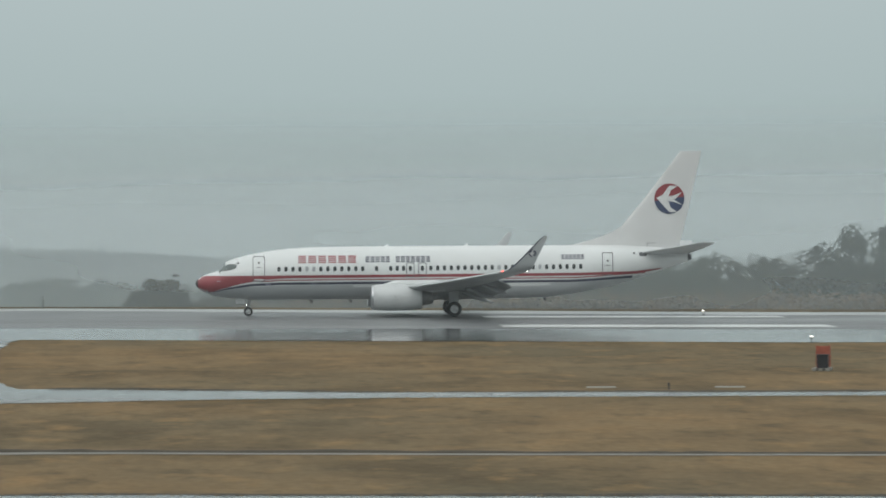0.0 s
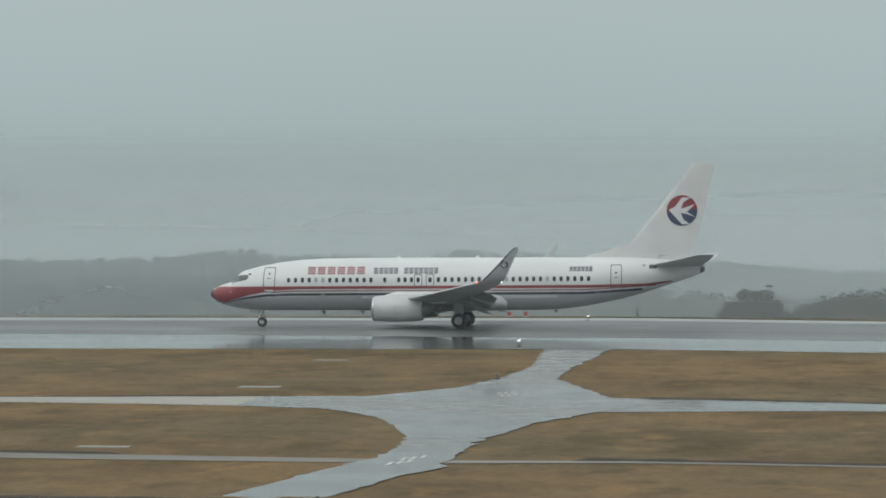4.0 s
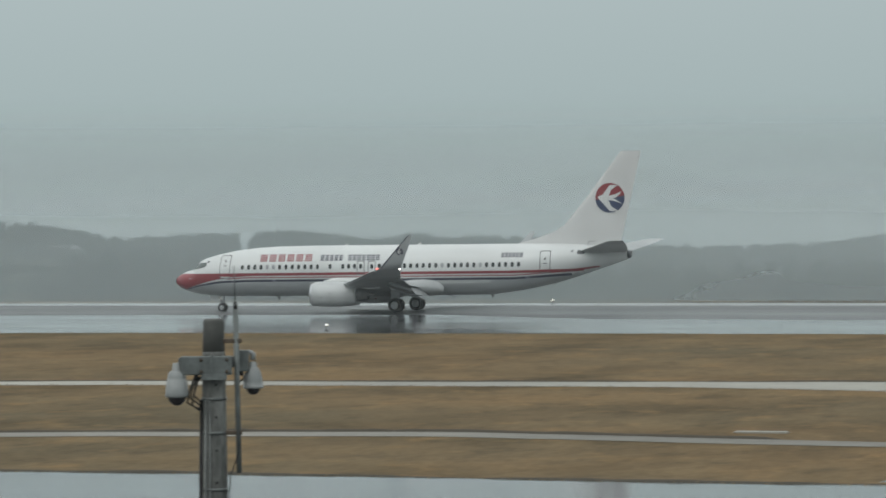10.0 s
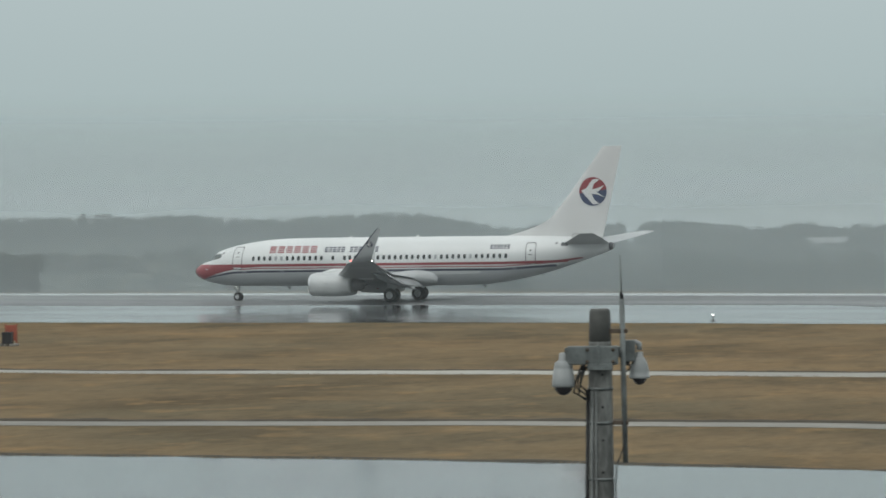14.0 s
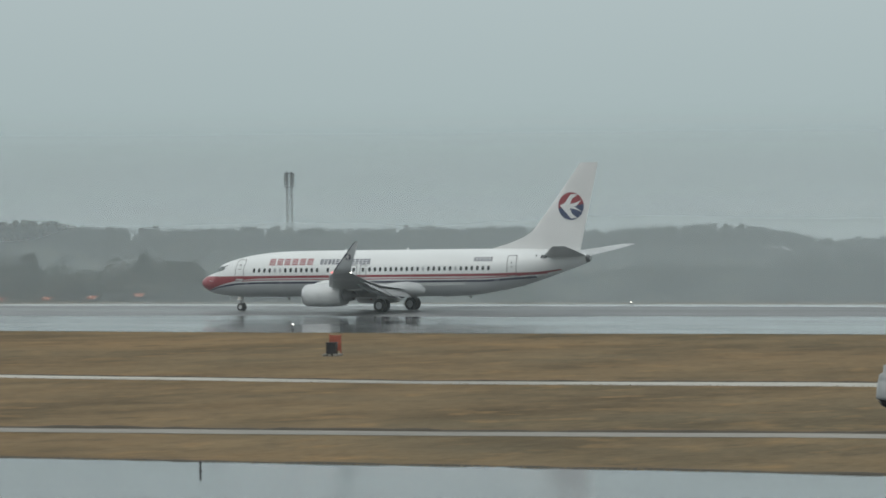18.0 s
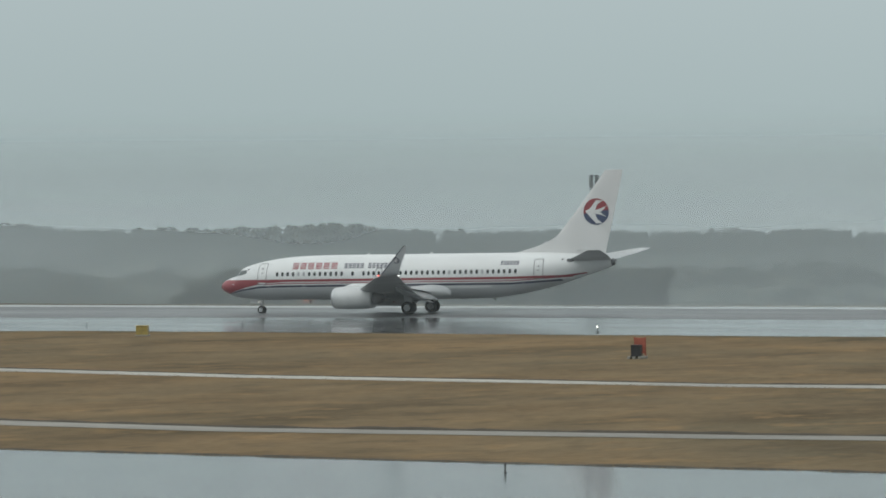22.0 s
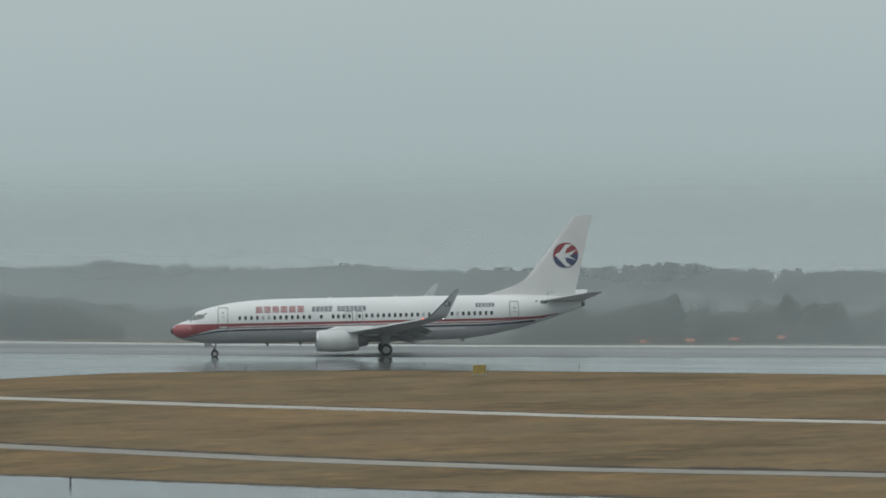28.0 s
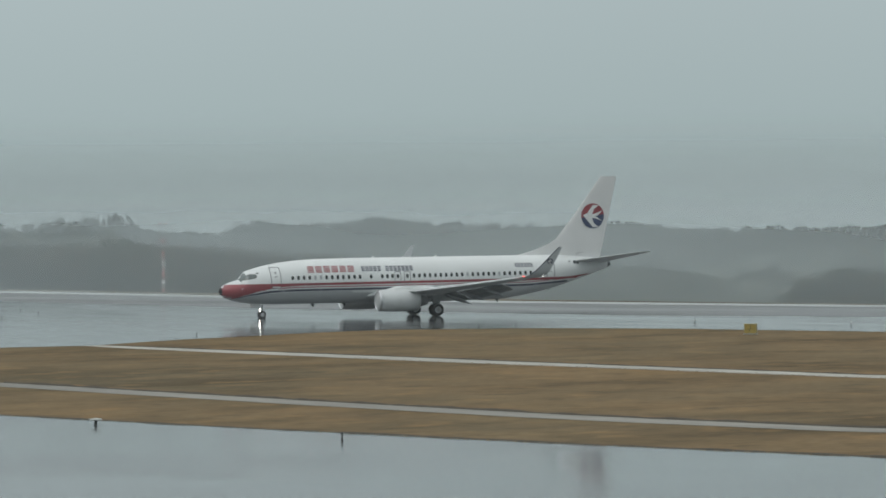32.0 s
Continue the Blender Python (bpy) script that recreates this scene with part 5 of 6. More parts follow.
# ---- airfield fittings ----
CONCRETE = mat("weathered_concrete", (0.15, 0.152, 0.142), 0.75, vary=0.4, scale=4.0, fine=0.25, fine_scale=30.0, bump=0.25, stretch=(1, 1, 0.35))
CAP_GREY = mat("dark_pole_cap", (0.10, 0.10, 0.093), 0.7, vary=0.2, scale=5.0)
GALV = mat("galvanised_steel", (0.15, 0.16, 0.155), 0.45, 0.5, vary=0.25, scale=6.0, fine=0.12, fine_scale=40.0)
RUSTY = mat("rusted_steel", (0.10, 0.075, 0.055), 0.8, 0.0, vary=0.35, scale=9.0, fine=0.2, fine_scale=50.0)
ARM_GREY = mat("dull_grey_steel", (0.15, 0.165, 0.16), 0.6, 0.0, vary=0.25, scale=5.0, fine=0.12, fine_scale=30.0)
CAM_WHITE = mat("camera_housing_white", (0.28, 0.292, 0.288), 0.4, vary=0.06, scale=8.0)
SMOKED = mat("smoked_dome", (0.035, 0.032, 0.032), 0.1)
CABLE = mat("black_cable", (0.02, 0.02, 0.02), 0.6)
ORANGE = mat("orange_paint", (0.33, 0.095, 0.062), 0.55, vary=0.15, scale=3.0)
UNIT_ORANGE = mat("bright_orange_paint", (0.5, 0.14, 0.06), 0.5, vary=0.12, scale=3.0)
BLACK_BOX = mat("black_box_paint", (0.03, 0.032, 0.035), 0.5, vary=0.2, scale=3.0)
YELLOW = mat("yellow_paint", (0.35, 0.27, 0.085), 0.55, vary=0.12, scale=3.0)
MAST_RED = mat("mast_red", (0.34, 0.055, 0.045), 0.6, vary=0.1, scale=2.0)
MAST_WHITE = mat("mast_white", (0.38, 0.37, 0.36), 0.6, vary=0.08, scale=2.0)
LIT = mat("lit_edge_lamp", (0.9, 0.9, 0.85), 0.3, emit=(1.0, 0.95, 0.85), power=3.2)
PAINT_WORN = mat("worn_road_paint", (0.58, 0.58, 0.56), 0.4, vary=0.3, scale=2.0)
TOWER_GREY = mat("weathered_tower_steel", (0.10, 0.105, 0.105), 0.6, 0.0, vary=0.15, scale=0.5)
CLEAR = mat("unlit_lens", (0.45, 0.46, 0.45), 0.2)
POST_DARK = mat("dark_post", (0.05, 0.05, 0.05), 0.6)
SLAB = mat("pale_concrete_slab", (0.28, 0.27, 0.24), 0.6, vary=0.12, scale=1.0)
ROOF_PALE = mat("pale_roof", (0.12, 0.127, 0.127), 0.5, vary=0.08, scale=0.3)


def camera_pole():
    """A concrete pole with two dome cameras and a whip aerial; x to the side, y away from the terminal."""
    ob = thing("camera_pole", "weathered concrete pole carrying two dome security cameras", "pole", pose(-11.50, 29.862, 0.02, 0, 0, 21.0))
    top = 6.96
    piece("pole_shaft", turned("pole_shaft", [(0, 0.182), (1.5, 0.167), (4.5, 0.130), (6.62, 0.108), (6.66, 0.103)], CONCRETE, 28, "z"), ob, label="tapered weathered concrete shaft")
    piece("pole_cap", turned("pole_cap", [(6.58, 0.105), (6.84, 0.101), (6.93, 0.098), (6.95, 0.09), (top, 0.074)], CAP_GREY, 28, "z"), ob, label="dark rounded pole cap")
    for z in (6.21, 5.89, 5.36):
        r = float(np.interp(z, [4.5, 6.66], [0.130, 0.108]))
        band = piece("steel_band", turned("steel_band", [(z - 0.014, r + 0.002), (z - 0.014, r + 0.007), (z + 0.014, r + 0.007), (z + 0.014, r + 0.002)], GALV, 28, "z"), ob, label="steel clamp band")
        piece("band_bolt", tube("band_bolt", [(-0.02, -r - 0.004, z), (-0.02, -r - 0.035, z)], 0.008, GALV, 6), band)
    for z in (6.345, 6.04, 5.73, 5.43, 5.12, 4.8):
        r = float(np.interp(z, [4.5, 6.66], [0.130, 0.108]))
        piece("step_bolt_hole", turned("step_bolt_hole", [(-0.004, 0.012), (0.004, 0.012)], CABLE, 10, "y"), ob, pose(0.02, -r + 0.0, z))
    arm = piece("cross_arm", box("cross_arm", ARM_GREY, -0.31, 0.17, -0.165, -0.07, 6.44, 6.615, bevel=0.012), ob, label="grey steel cross arm box")
    piece("arm_joint", box("arm_joint", ARM_GREY, -0.03, 0.0, -0.173, -0.162, 6.43, 6.625, bevel=0.003), arm)
    piece("rear_arm", box("rear_arm", ARM_GREY, 0.19, 0.33, 0.04, 0.16, 6.46, 6.66, bevel=0.01), arm)
    piece("rear_brace", box("rear_brace", GALV, 0.02, 0.2, 0.05, 0.12, 6.5, 6.6, bevel=0.006), arm)
    piece("arm_plate", box("arm_plate", ARM_GREY, -0.12, 0.12, -0.172, -0.155, 6.39, 6.45, bevel=0.004), arm)
    for x, y, zb, s, top_ in ((-0.346, -0.1, 6.235, 0.92, 6.545), (0.368, 0.11, 6.30, 0.72, 6.635)):
        prof = [(0.0, 0.09), (-0.004, 0.11), (0.01, 0.118), (0.04, 0.117), (0.17, 0.104), (0.172, 0.097), (0.20, 0.095), (0.245, 0.085), (0.258, 0.066), (0.268, 0.045), (0.34, 0.042), (0.345, 0.03)] if x < 0 else [(0.0, 0.1), (-0.004, 0.128), (0.008, 0.135), (0.03, 0.133), (0.032, 0.128), (0.09, 0.127), (0.17, 0.112), (0.23, 0.09), (0.265, 0.068), (0.285, 0.05), (0.34, 0.046), (0.345, 0.03)]
        cam_ = piece("dome_camera", turned("dome_camera", [(zb + h * s, r * s) for h, r in prof], CAM_WHITE, 32, "z"), ob, pose(x, y, 0), "white conical dome security camera housing")
        piece("camera_dome", turned("camera_dome", [(zb + h * s, r * s) for h, r in ((-0.092, 0.0), (-0.086, 0.03), (-0.068, 0.06), (-0.04, 0.083), (0.0, 0.093), (0.01, 0.093))], SMOKED, 28, "z"), cam_, label="smoked camera dome")
        sgn = 1 if x < 0 else -1
        piece("camera_bracket", tube("camera_bracket", [(0, 0, top_ - 0.07), (0, 0, top_ - 0.012), (0.03 * sgn, 0, top_ + 0.005), (0.075 * sgn, 0, top_ - 0.004), (0.13 * sgn, 0, top_ - 0.03)], [0.026, 0.026, 0.024, 0.022, 0.022], CAM_WHITE, 12), cam_, label="short grey camera bracket")
    gusset = [(-0.345, -0.13, 6.36), (-0.27, -0.13, 6.40), (-0.25, -0.13, 6.60), (-0.33, -0.13, 6.60)]
    piece("arm_gusset", mesh("arm_gusset", gusset + [(x, y + 0.05, z) for x, y, z in gusset], [(3, 2, 1, 0), (4, 5, 6, 7), (0, 1, 5, 4), (1, 2, 6, 5), (2, 3, 7, 6), (3, 0, 4, 7)], GALV), arm, label="angled steel camera plate")
    for z in (6.47, 6.58):
        piece("arm_clamp", tube("arm_clamp", [(-0.12, -0.17, z), (-0.125, 0.0, z), (-0.08, 0.11, z), (0.08, 0.11, z), (0.125, 0.0, z), (0.12, -0.17, z)], 0.009, GALV, 6), arm, label="steel U-bolt round the pole")
        for x in (-0.12, 0.12):
            piece("clamp_nut", tube("clamp_nut", [(x, -0.18, z), (x, -0.16, z)], 0.017, RUSTY, 6), arm)
    piece("cable_gland", tube("cable_gland", [(-0.16, -0.12, 6.45), (-0.16, -0.12, 6.39)], 0.022, CABLE, 10), arm)
    piece("cable_gland", tube("cable_gland", [(0.26, 0.1, 6.47), (0.26, 0.1, 6.42)], 0.02, CABLE, 10), arm)
    for dx, dz in ((0.0, 0.0), (0.03, 0.03), (-0.03, -0.04), (0.015, -0.06)):
        piece("camera_cable", tube("camera_cable", [(-0.15 + dx, -0.11, 6.42), (-0.2 + dx, -0.13, 6.33 + dz), (-0.22 + dx, -0.12, 6.22 + dz), (-0.15 + dx * 0.4, -0.11, 6.17 + dz), (-0.11, -0.08, 6.12)], 0.009, CABLE, 6), ob, label="looped black cable")
    piece("camera_cable", tube("camera_cable", [(0.27, 0.02, 6.46), (0.28, 0.0, 6.4), (0.24, 0.02, 6.36), (0.2, 0.04, 6.44)], 0.008, CABLE, 6), ob, label="looped black cable")
    for x, y, r in ((-0.118, -0.03, 0.017), (-0.075, -0.095, 0.011), (-0.04, -0.112, 0.009)):
        piece("cable_conduit", tube("cable_conduit", [(x * 1.55, y * 1.5, 0.0), (x * 1.25, y * 1.2, 4.5), (x, y, 6.2)], r, GALV if r < 0.015 else CABLE, 8), ob, label="cable conduit strapped to the pole")
    aerial = piece("aerial_pipe", tube("aerial_pipe", [(0.23, -0.03, 5.51), (0.206, -0.03, 7.05)], 0.025, ARM_GREY, 14), ob, label="steel aerial pipe")
    piece("aerial_head", tube("aerial_head", [(0.206, -0.03, 7.05), (0.204, -0.03, 7.1), (0.203, -0.03, 7.12)], [0.017, 0.02, 0.01], CABLE, 10), aerial)
    piece("aerial_whip", tube("aerial_whip", [(0.204, -0.03, 7.11), (0.194, -0.03, 7.46)], [0.007, 0.004], GALV, 8), aerial, label="thin whip aerial")
    for z in (6.75, 5.89):
        piece("aerial_bracket", box("aerial_bracket", RUSTY, 0.06, 0.26, -0.05, -0.01, z - 0.02, z + 0.02, bevel=0.004), aerial)
    piece("aerial_cable", tube("aerial_cable", [(0.235, -0.05, 5.8), (0.22, -0.06, 5.68), (0.15, -0.09, 5.5), (0.135, -0.08, 5.3), (0.15, -0.08, 4.6)], 0.006, CABLE, 5), aerial)


def runway_lamp(lit=True):
    ob = thing("runway_edge_light", "small elevated runway edge light, lit white" if lit else "small unlit elevated edge light on a stem", "runway light", group="runway edge lights")
    piece("base_plate", turned("base_plate", [(0, 0.16), (0.03, 0.15), (0.05, 0.06)], POST_DARK, 16, "z"), ob)
    piece("stem", turned("stem", [(0.04, 0.03), (0.26, 0.028)], POST_DARK, 10, "z"), ob)
    piece("lamp_body", turned("lamp_body", [(0.24, 0.05), (0.28, 0.085), (0.33, 0.08)], POST_DARK, 14, "z"), ob)
    piece("lamp_lens", turned("lamp_lens", [(0.33, 0.055), (0.38, 0.058), (0.42, 0.04), (0.43, 0.0)], LIT if lit else CLEAR, 14, "z"), ob, label="lit lamp lens" if lit else "clear lamp lens")
    return ob


def scatter(model, spots, size=1.0):
    for k, (x, y) in enumerate(spots):
        m = pose(x, y, ground_z(x, y) + 0.02, 0, 0, 31 * k) @ Matrix.Diagonal((size, size, size, 1))
        if k == 0:
            model.matrix_world = m
        else:
            copy_thing(model, m @ Matrix.Diagonal((1 / size, 1 / size, 1 / size, 1)))


def taxi_post():
    ob = thing("taxiway_edge_marker", "short dark taxiway edge marker post", "marker post", group="taxiway edge markers")
    piece("foot", turned("foot", [(0, 0.12), (0.03, 0.1), (0.06, 0.05)], POST_DARK, 12, "z"), ob)
    piece("post", turned("post", [(0.03, 0.045), (0.34, 0.04)], POST_DARK, 10, "z"), ob)
    piece("head", turned("head", [(0.32, 0.05), (0.36, 0.075), (0.44, 0.07), (0.48, 0.03), (0.49, 0.0)], POST_DARK, 12, "z"), ob)
    return ob


def distance_box():
    """An orange frangible sign frame with a black box before it."""
    ob = thing("distance_marker", "orange marker frame with a black box on the grass", "marker", group="orange markers")
    piece("back_board", box("back_board", ORANGE, -0.36, 0.36, 0.1, 0.16, 0.28, 1.2, bevel=0.01), ob, label="orange board")
    for x in (-0.36, 0.3):
        piece("side_post", box("side_post", ORANGE, x, x + 0.06, 0.08, 0.18, 0.05, 1.26, bevel=0.008), ob, label="orange post")
    piece("black_case", box("black_case", BLACK_BOX, -0.2, 0.36, -0.98, -0.5, 0.14, 0.78, bevel=0.02), ob, label="black equipment case")
    piece("case_lid", box("case_lid", BLACK_BOX, -0.22, 0.38, -1.0, -0.48, 0.78, 0.82, bevel=0.01), ob)
    for x in (-0.32, 0.0, 0.34):
        piece("foot_block", box("foot_block", SLAB, x - 0.1, x + 0.1, -1.0, 0.2, 0.0, 0.14, bevel=0.015), ob, label="pale concrete foot")
    return ob


def papi():
    ob = thing("approach_slope_unit", "orange approach slope light unit on short legs", "approach light", group="approach slope units")
    piece("housing", box("housing", UNIT_ORANGE, -0.5, 0.5, -0.32, 0.32, 0.42, 0.78, bevel=0.04), ob, label="orange housing")
    piece("hood", box("hood", UNIT_ORANGE, 0.45, 0.62, -0.3, 0.3, 0.72, 0.77, bevel=0.01), ob)
    piece("lens_row", box("lens_row", SMOKED, 0.5, 0.512, -0.26, 0.26, 0.5, 0.68, bevel=0.004), ob, label="dark lens row")
    for x in (-0.4, 0.4):
        for y in (-0.24, 0.24):
            piece("leg", tube("leg", [(x, y, -0.6), (x, y, 0.45)], 0.03, GALV, 8), ob)
    return ob


def cable_box():
    ob = thing("yellow_ground_cabinet", "yellow ground cabinet at the edge of the grass", "cabinet", pose(-158.5, 193.6, 0.0, 0, 0, 30) @ Matrix.Diagonal((0.86, 0.86, 0.86, 1)))
    piece("body", box("body", YELLOW, -0.5, 0.5, -0.35, 0.35, 0.12, 0.84, bevel=0.02), ob)
    piece("lid", box("lid", YELLOW, -0.54, 0.54, -0.39, 0.39, 0.84, 0.9, bevel=0.015), ob)
    piece("door_line", box("door_line", POST_DARK, -0.01, 0.01, -0.356, -0.35, 0.18, 0.8), ob)
    piece("plinth", box("plinth", SLAB, -0.58, 0.58, -0.43, 0.43, 0.0, 0.12, bevel=0.02), ob, label="pale concrete plinth")
    for x in (-0.16, 0.16):
        piece("door_catch", box("door_catch", POST_DARK, x - 0.03, x + 0.03, -0.362, -0.35, 0.46, 0.52), ob)


def wind_mast():
    x, y = -375.3, 324.3
    ob = thing("wind_mast", "red and white banded mast with forked sensor arms", "mast", pose(x, y, ground_z(x, y)) @ Matrix.Diagonal((1.3, 1.3, (8.95 - ground_z(x, y)) / 8.72, 1)))
    for k in range(6):
        piece("mast_section", turned("mast_section", [(k * 1.1, 0.20 - k * 0.012), (k * 1.1 + 1.1, 0.188 - k * 0.012)], MAST_RED if k % 2 == 0 else MAST_WHITE, 14, "z"), ob, label="red mast band" if k % 2 == 0 else "white mast band")
    piece("cross_bar", tube("cross_bar", [(-0.6, 0, 6.78), (0.6, 0, 6.78)], 0.06, MAST_RED, 10), ob)
    piece("head_box", box("head_box", MAST_RED, -0.24, 0.24, -0.18, 0.18, 6.4, 6.75, bevel=0.03), ob)
    for x_ in (-0.57, 0.57):
        arm = piece("sensor_arm", tube("sensor_arm", [(x_, 0, 6.75), (x_, 0, 8.5)], 0.06, ARM_GREY, 8), ob)
        piece("sensor_cup", turned("sensor_cup", [(8.45, 0.03), (8.5, 0.09), (8.62, 0.09), (8.72, 0.02)], MAST_RED, 12, "z"), arm, pose(x_, 0, 0))
    piece("obstacle_lamp", turned("obstacle_lamp", [(0.0, 0.06), (0.1, 0.07), (0.16, 0.0)], LIT, 10, "z"), ob, pose(-0.9, -0.5, 0.12), "lit white lamp at the foot")
    piece("foot", box("foot", SLAB, -0.6, 0.6, -0.6, 0.6, -0.3, 0.06, bevel=0.03), ob)


def lattice_tower(az=31.69, r=905.0):
    x, y, z = place(az, r)
    top = 7.97 + r * math.tan(radians(0.82))
    low = 7.97 + r * math.tan(radians(-0.35))
    ob = thing("radio_tower", "grey lattice radio tower with a broad antenna head", "tower", pose(x, y, 0, 0, 0, az))
    h0, h1 = min(z, low), top - 4.2
    w = lambda q: 0.85 - 0.25 * (q - h0) / (top - h0)
    for sx in (-1, 1):
        for sy in (-1, 1):
            piece("tower_leg", tube("tower_leg", [(sx * w(h0), sy * w(h0), h0 - 1), (sx * w(top), sy * w(top), top)], 0.19, TOWER_GREY, 6), ob)
    n = 9
    for k in range(n):
        a, b = h0 + (h1 - h0) * k / n, h0 + (h1 - h0) * (k + 1) / n
        for sy in (-1, 1):
            piece("tower_brace", tube("tower_brace", [(-w(a), sy * w(a), a), (w(b), sy * w(b), b)], 0.085, TOWER_GREY, 5), ob)
            piece("tower_brace", tube("tower_brace", [(w(a), sy * w(a), a), (-w(b), sy * w(b), b)], 0.085, TOWER_GREY, 5), ob)
            piece("tower_rung", tube("tower_rung", [(-w(b), sy * w(b), b), (w(b), sy * w(b), b)], 0.085, TOWER_GREY, 5), ob)
    for zz in (h1, top - 0.6):
        piece("platform", box("platform", TOWER_GREY, -1.3, 1.3, -1.3, 1.3, zz, zz + 0.25), ob, label="steel tower platform")
    for k in range(6):
        a = math.pi * k / 3 + 0.2
        piece("antenna_panel", box("antenna_panel", GALV, -0.17, 0.17, -0.1, 0.1, h1 + 0.5, top - 0.5, bevel=0.04), ob, pose(1.2 * math.cos(a), 1.2 * math.sin(a), 0), "grey antenna panel")


def far_building(az, r, el, wide, name, label):
    x, y, z = place(az, r)
    eave = 7.97 + r * math.tan(radians(el))
    ob = thing(name, label, "building", pose(x, y, 0, 0, 0, az + 8))
    piece("wall", box("wall", ROOF_PALE, -wide / 2, wide / 2, -5, 5, z - 1, eave - 1.3), ob)
    vs = [(sx * wide / 2 * 1.04, sy, h) for sx in (-1, 1) for sy, h in ((-5.5, eave - 1.4), (0, eave), (5.5, eave - 1.4))]
    piece("roof", mesh("roof", vs, [(0, 3, 4, 1), (1, 4, 5, 2), (0, 1, 2), (3, 5, 4), (0, 2, 5, 3)], ROOF_PALE), ob, label="pale sheet roof")
    for k in range(max(2, int(wide / 5))):
        xx = -wide / 2 + wide * (k + 0.5) / max(2, int(wide / 5))
        piece("window", box("window", SMOKED, xx - 0.9, xx + 0.9, -5.03, -4.99, eave - 3.4, eave - 2.0), ob)


def flat_mark(name, label, x0, x1, y0, y1, material, lift, category="marking", skew=0.0):
    vs = [(x0, y0, ground_z(x0, 200) + lift), (x1, y0 + skew, ground_z(x1, 200) + lift), (x1, y1 + skew, ground_z(x1, 200) + lift), (x0, y1, ground_z(x0, 200) + lift)]
    return thing(name, label, category, kind="structure", data=mesh(name, vs, [(0, 1, 2, 3)], material))


def slab(x, y, w, d):
    ob = thing("concrete_cover", "pale flat concrete cover slab in the grass", "slab", pose(x, y, ground_z(x, y)), group="cover slabs")
    piece("slab_top", box("slab_top", SLAB, -w / 2, w / 2, -d / 2, d / 2, -0.05, 0.05, bevel=0.015), ob)
    piece("slab_joint", box("slab_joint", POST_DARK, -0.015, 0.015, -d / 2 + 0.02, d / 2 - 0.02, 0.046, 0.053), ob)


camera_pole()
scatter(runway_lamp(True), [(-18.7, 218.7), (35.7, 202.6), (-75.2, 216.4), (-130.2, 211.2), (-18.0, 276.5), (-76.3, 278.0), (-133.2, 273.6), (36.8, 255.8)])
scatter(runway_lamp(False), [(-180, 212.7), (-165.6, 214.8)], 0.75)
scatter(taxi_post(), [(-188, 195.5), (-189, 201), (-190, 183), (-253, 203), (-267, 212), (-242, 190), (-189, 166.5)], 0.65)
for x, y in ((-13.65, 93.7), (-58.7, 89.6), (-91, 87.3)):
    copy_thing(bpy.data.objects["taxiway_edge_marker"], pose(x, y, apron_z(x, y)))
copy_thing(bpy.data.objects["taxiway_edge_marker"], pose(20.1, 150.6, ground_z(20.1, 150.6) + 0.02))
marker = distance_box()
marker.matrix_world = pose(30.2, 168.2, ground_z(30.2, 168.2), 0, 0, -17)
copy_thing(marker, pose(-102.8, 171.4, 0.0, 0, 0, 12))
unit = papi()
for k, (y, dz) in enumerate(((285.0, 0.63), (293.1, 0.5), (301.3, 0.44), (310.2, 0.5))):
    m = pose(-211, y, ground_z(-211, y) + dz, 0, 0, 8 * k - 6)
    if k == 0:
        unit.matrix_world = m
    else:
        copy_thing(unit, m)
cable_box()
wind_mast()
lattice_tower()
far_building(17.25, 800, -0.60, 9, "shed", "long pale far building among the trees")
far_building(23.55, 820, -0.52, 7, "barn", "pale far roof among the woods")
woods("shed_hedge", "bushy trees before a far shed", 15.8, 18.6, 765, 785, 70, 8.8, 31, leaves=110, size=0.8)
woods("barn_hedge", "bushy trees before a far barn", 22.6, 24.6, 785, 805, 60, 8.2, 32, leaves=110, size=0.8)
for x, y in ((-30, 287.5), (-25.5, 288.5), (-24.1, 288.5)):
    ob = thing("orange_ground_box", "small orange box at the far grass edge", "marker box", pose(x, y, ground_z(x, y)), group="orange boxes")
    piece("box_body", box("box_body", MAST_RED, -0.16, 0.16, -0.16, 0.16, 0.1, 0.42, bevel=0.02), ob)
    piece("box_foot", box("box_foot", SLAB, -0.24, 0.24, -0.24, 0.24, -0.1, 0.1, bevel=0.02), ob)
ob = thing("marker_post", "slim grey post at the far grass edge", "post", pose(-14.5, 286.5, ground_z(-14.5, 286.5)))
piece("post_shaft", turned("post_shaft", [(0, 0.06), (0.95, 0.05), (1.0, 0.02)], ARM_GREY, 10, "z"), ob)
piece("post_band", turned("post_band", [(0.75, 0.054), (0.85, 0.053)], MAST_WHITE, 10, "z"), ob)
ob = thing("beacon_dish", "white disc light on a short dark stem", "light", pose(-106.3, 88.2, apron_z(-106.3, 88.2)) @ Matrix.Diagonal((0.85, 0.85, 0.62, 1)))
piece("disc", turned("disc", [(0.3, 0.1), (0.34, 0.3), (0.4, 0.31), (0.44, 0.1)], PAINT_WHITE, 20, "z"), ob, label="white disc")
piece("stem", turned("stem", [(0, 0.12), (0.05, 0.06), (0.3, 0.06)], POST_DARK, 12, "z"), ob)
x, y, z = place(0.69, 346)
ob = thing("disc_mast", "slim grey mast with a flat dark disc head", "mast", pose(x, y, z))
piece("mast_pole", turned("mast_pole", [(0, 0.07), (1.5 - z, 0.05)], GALV, 10, "z"), ob)
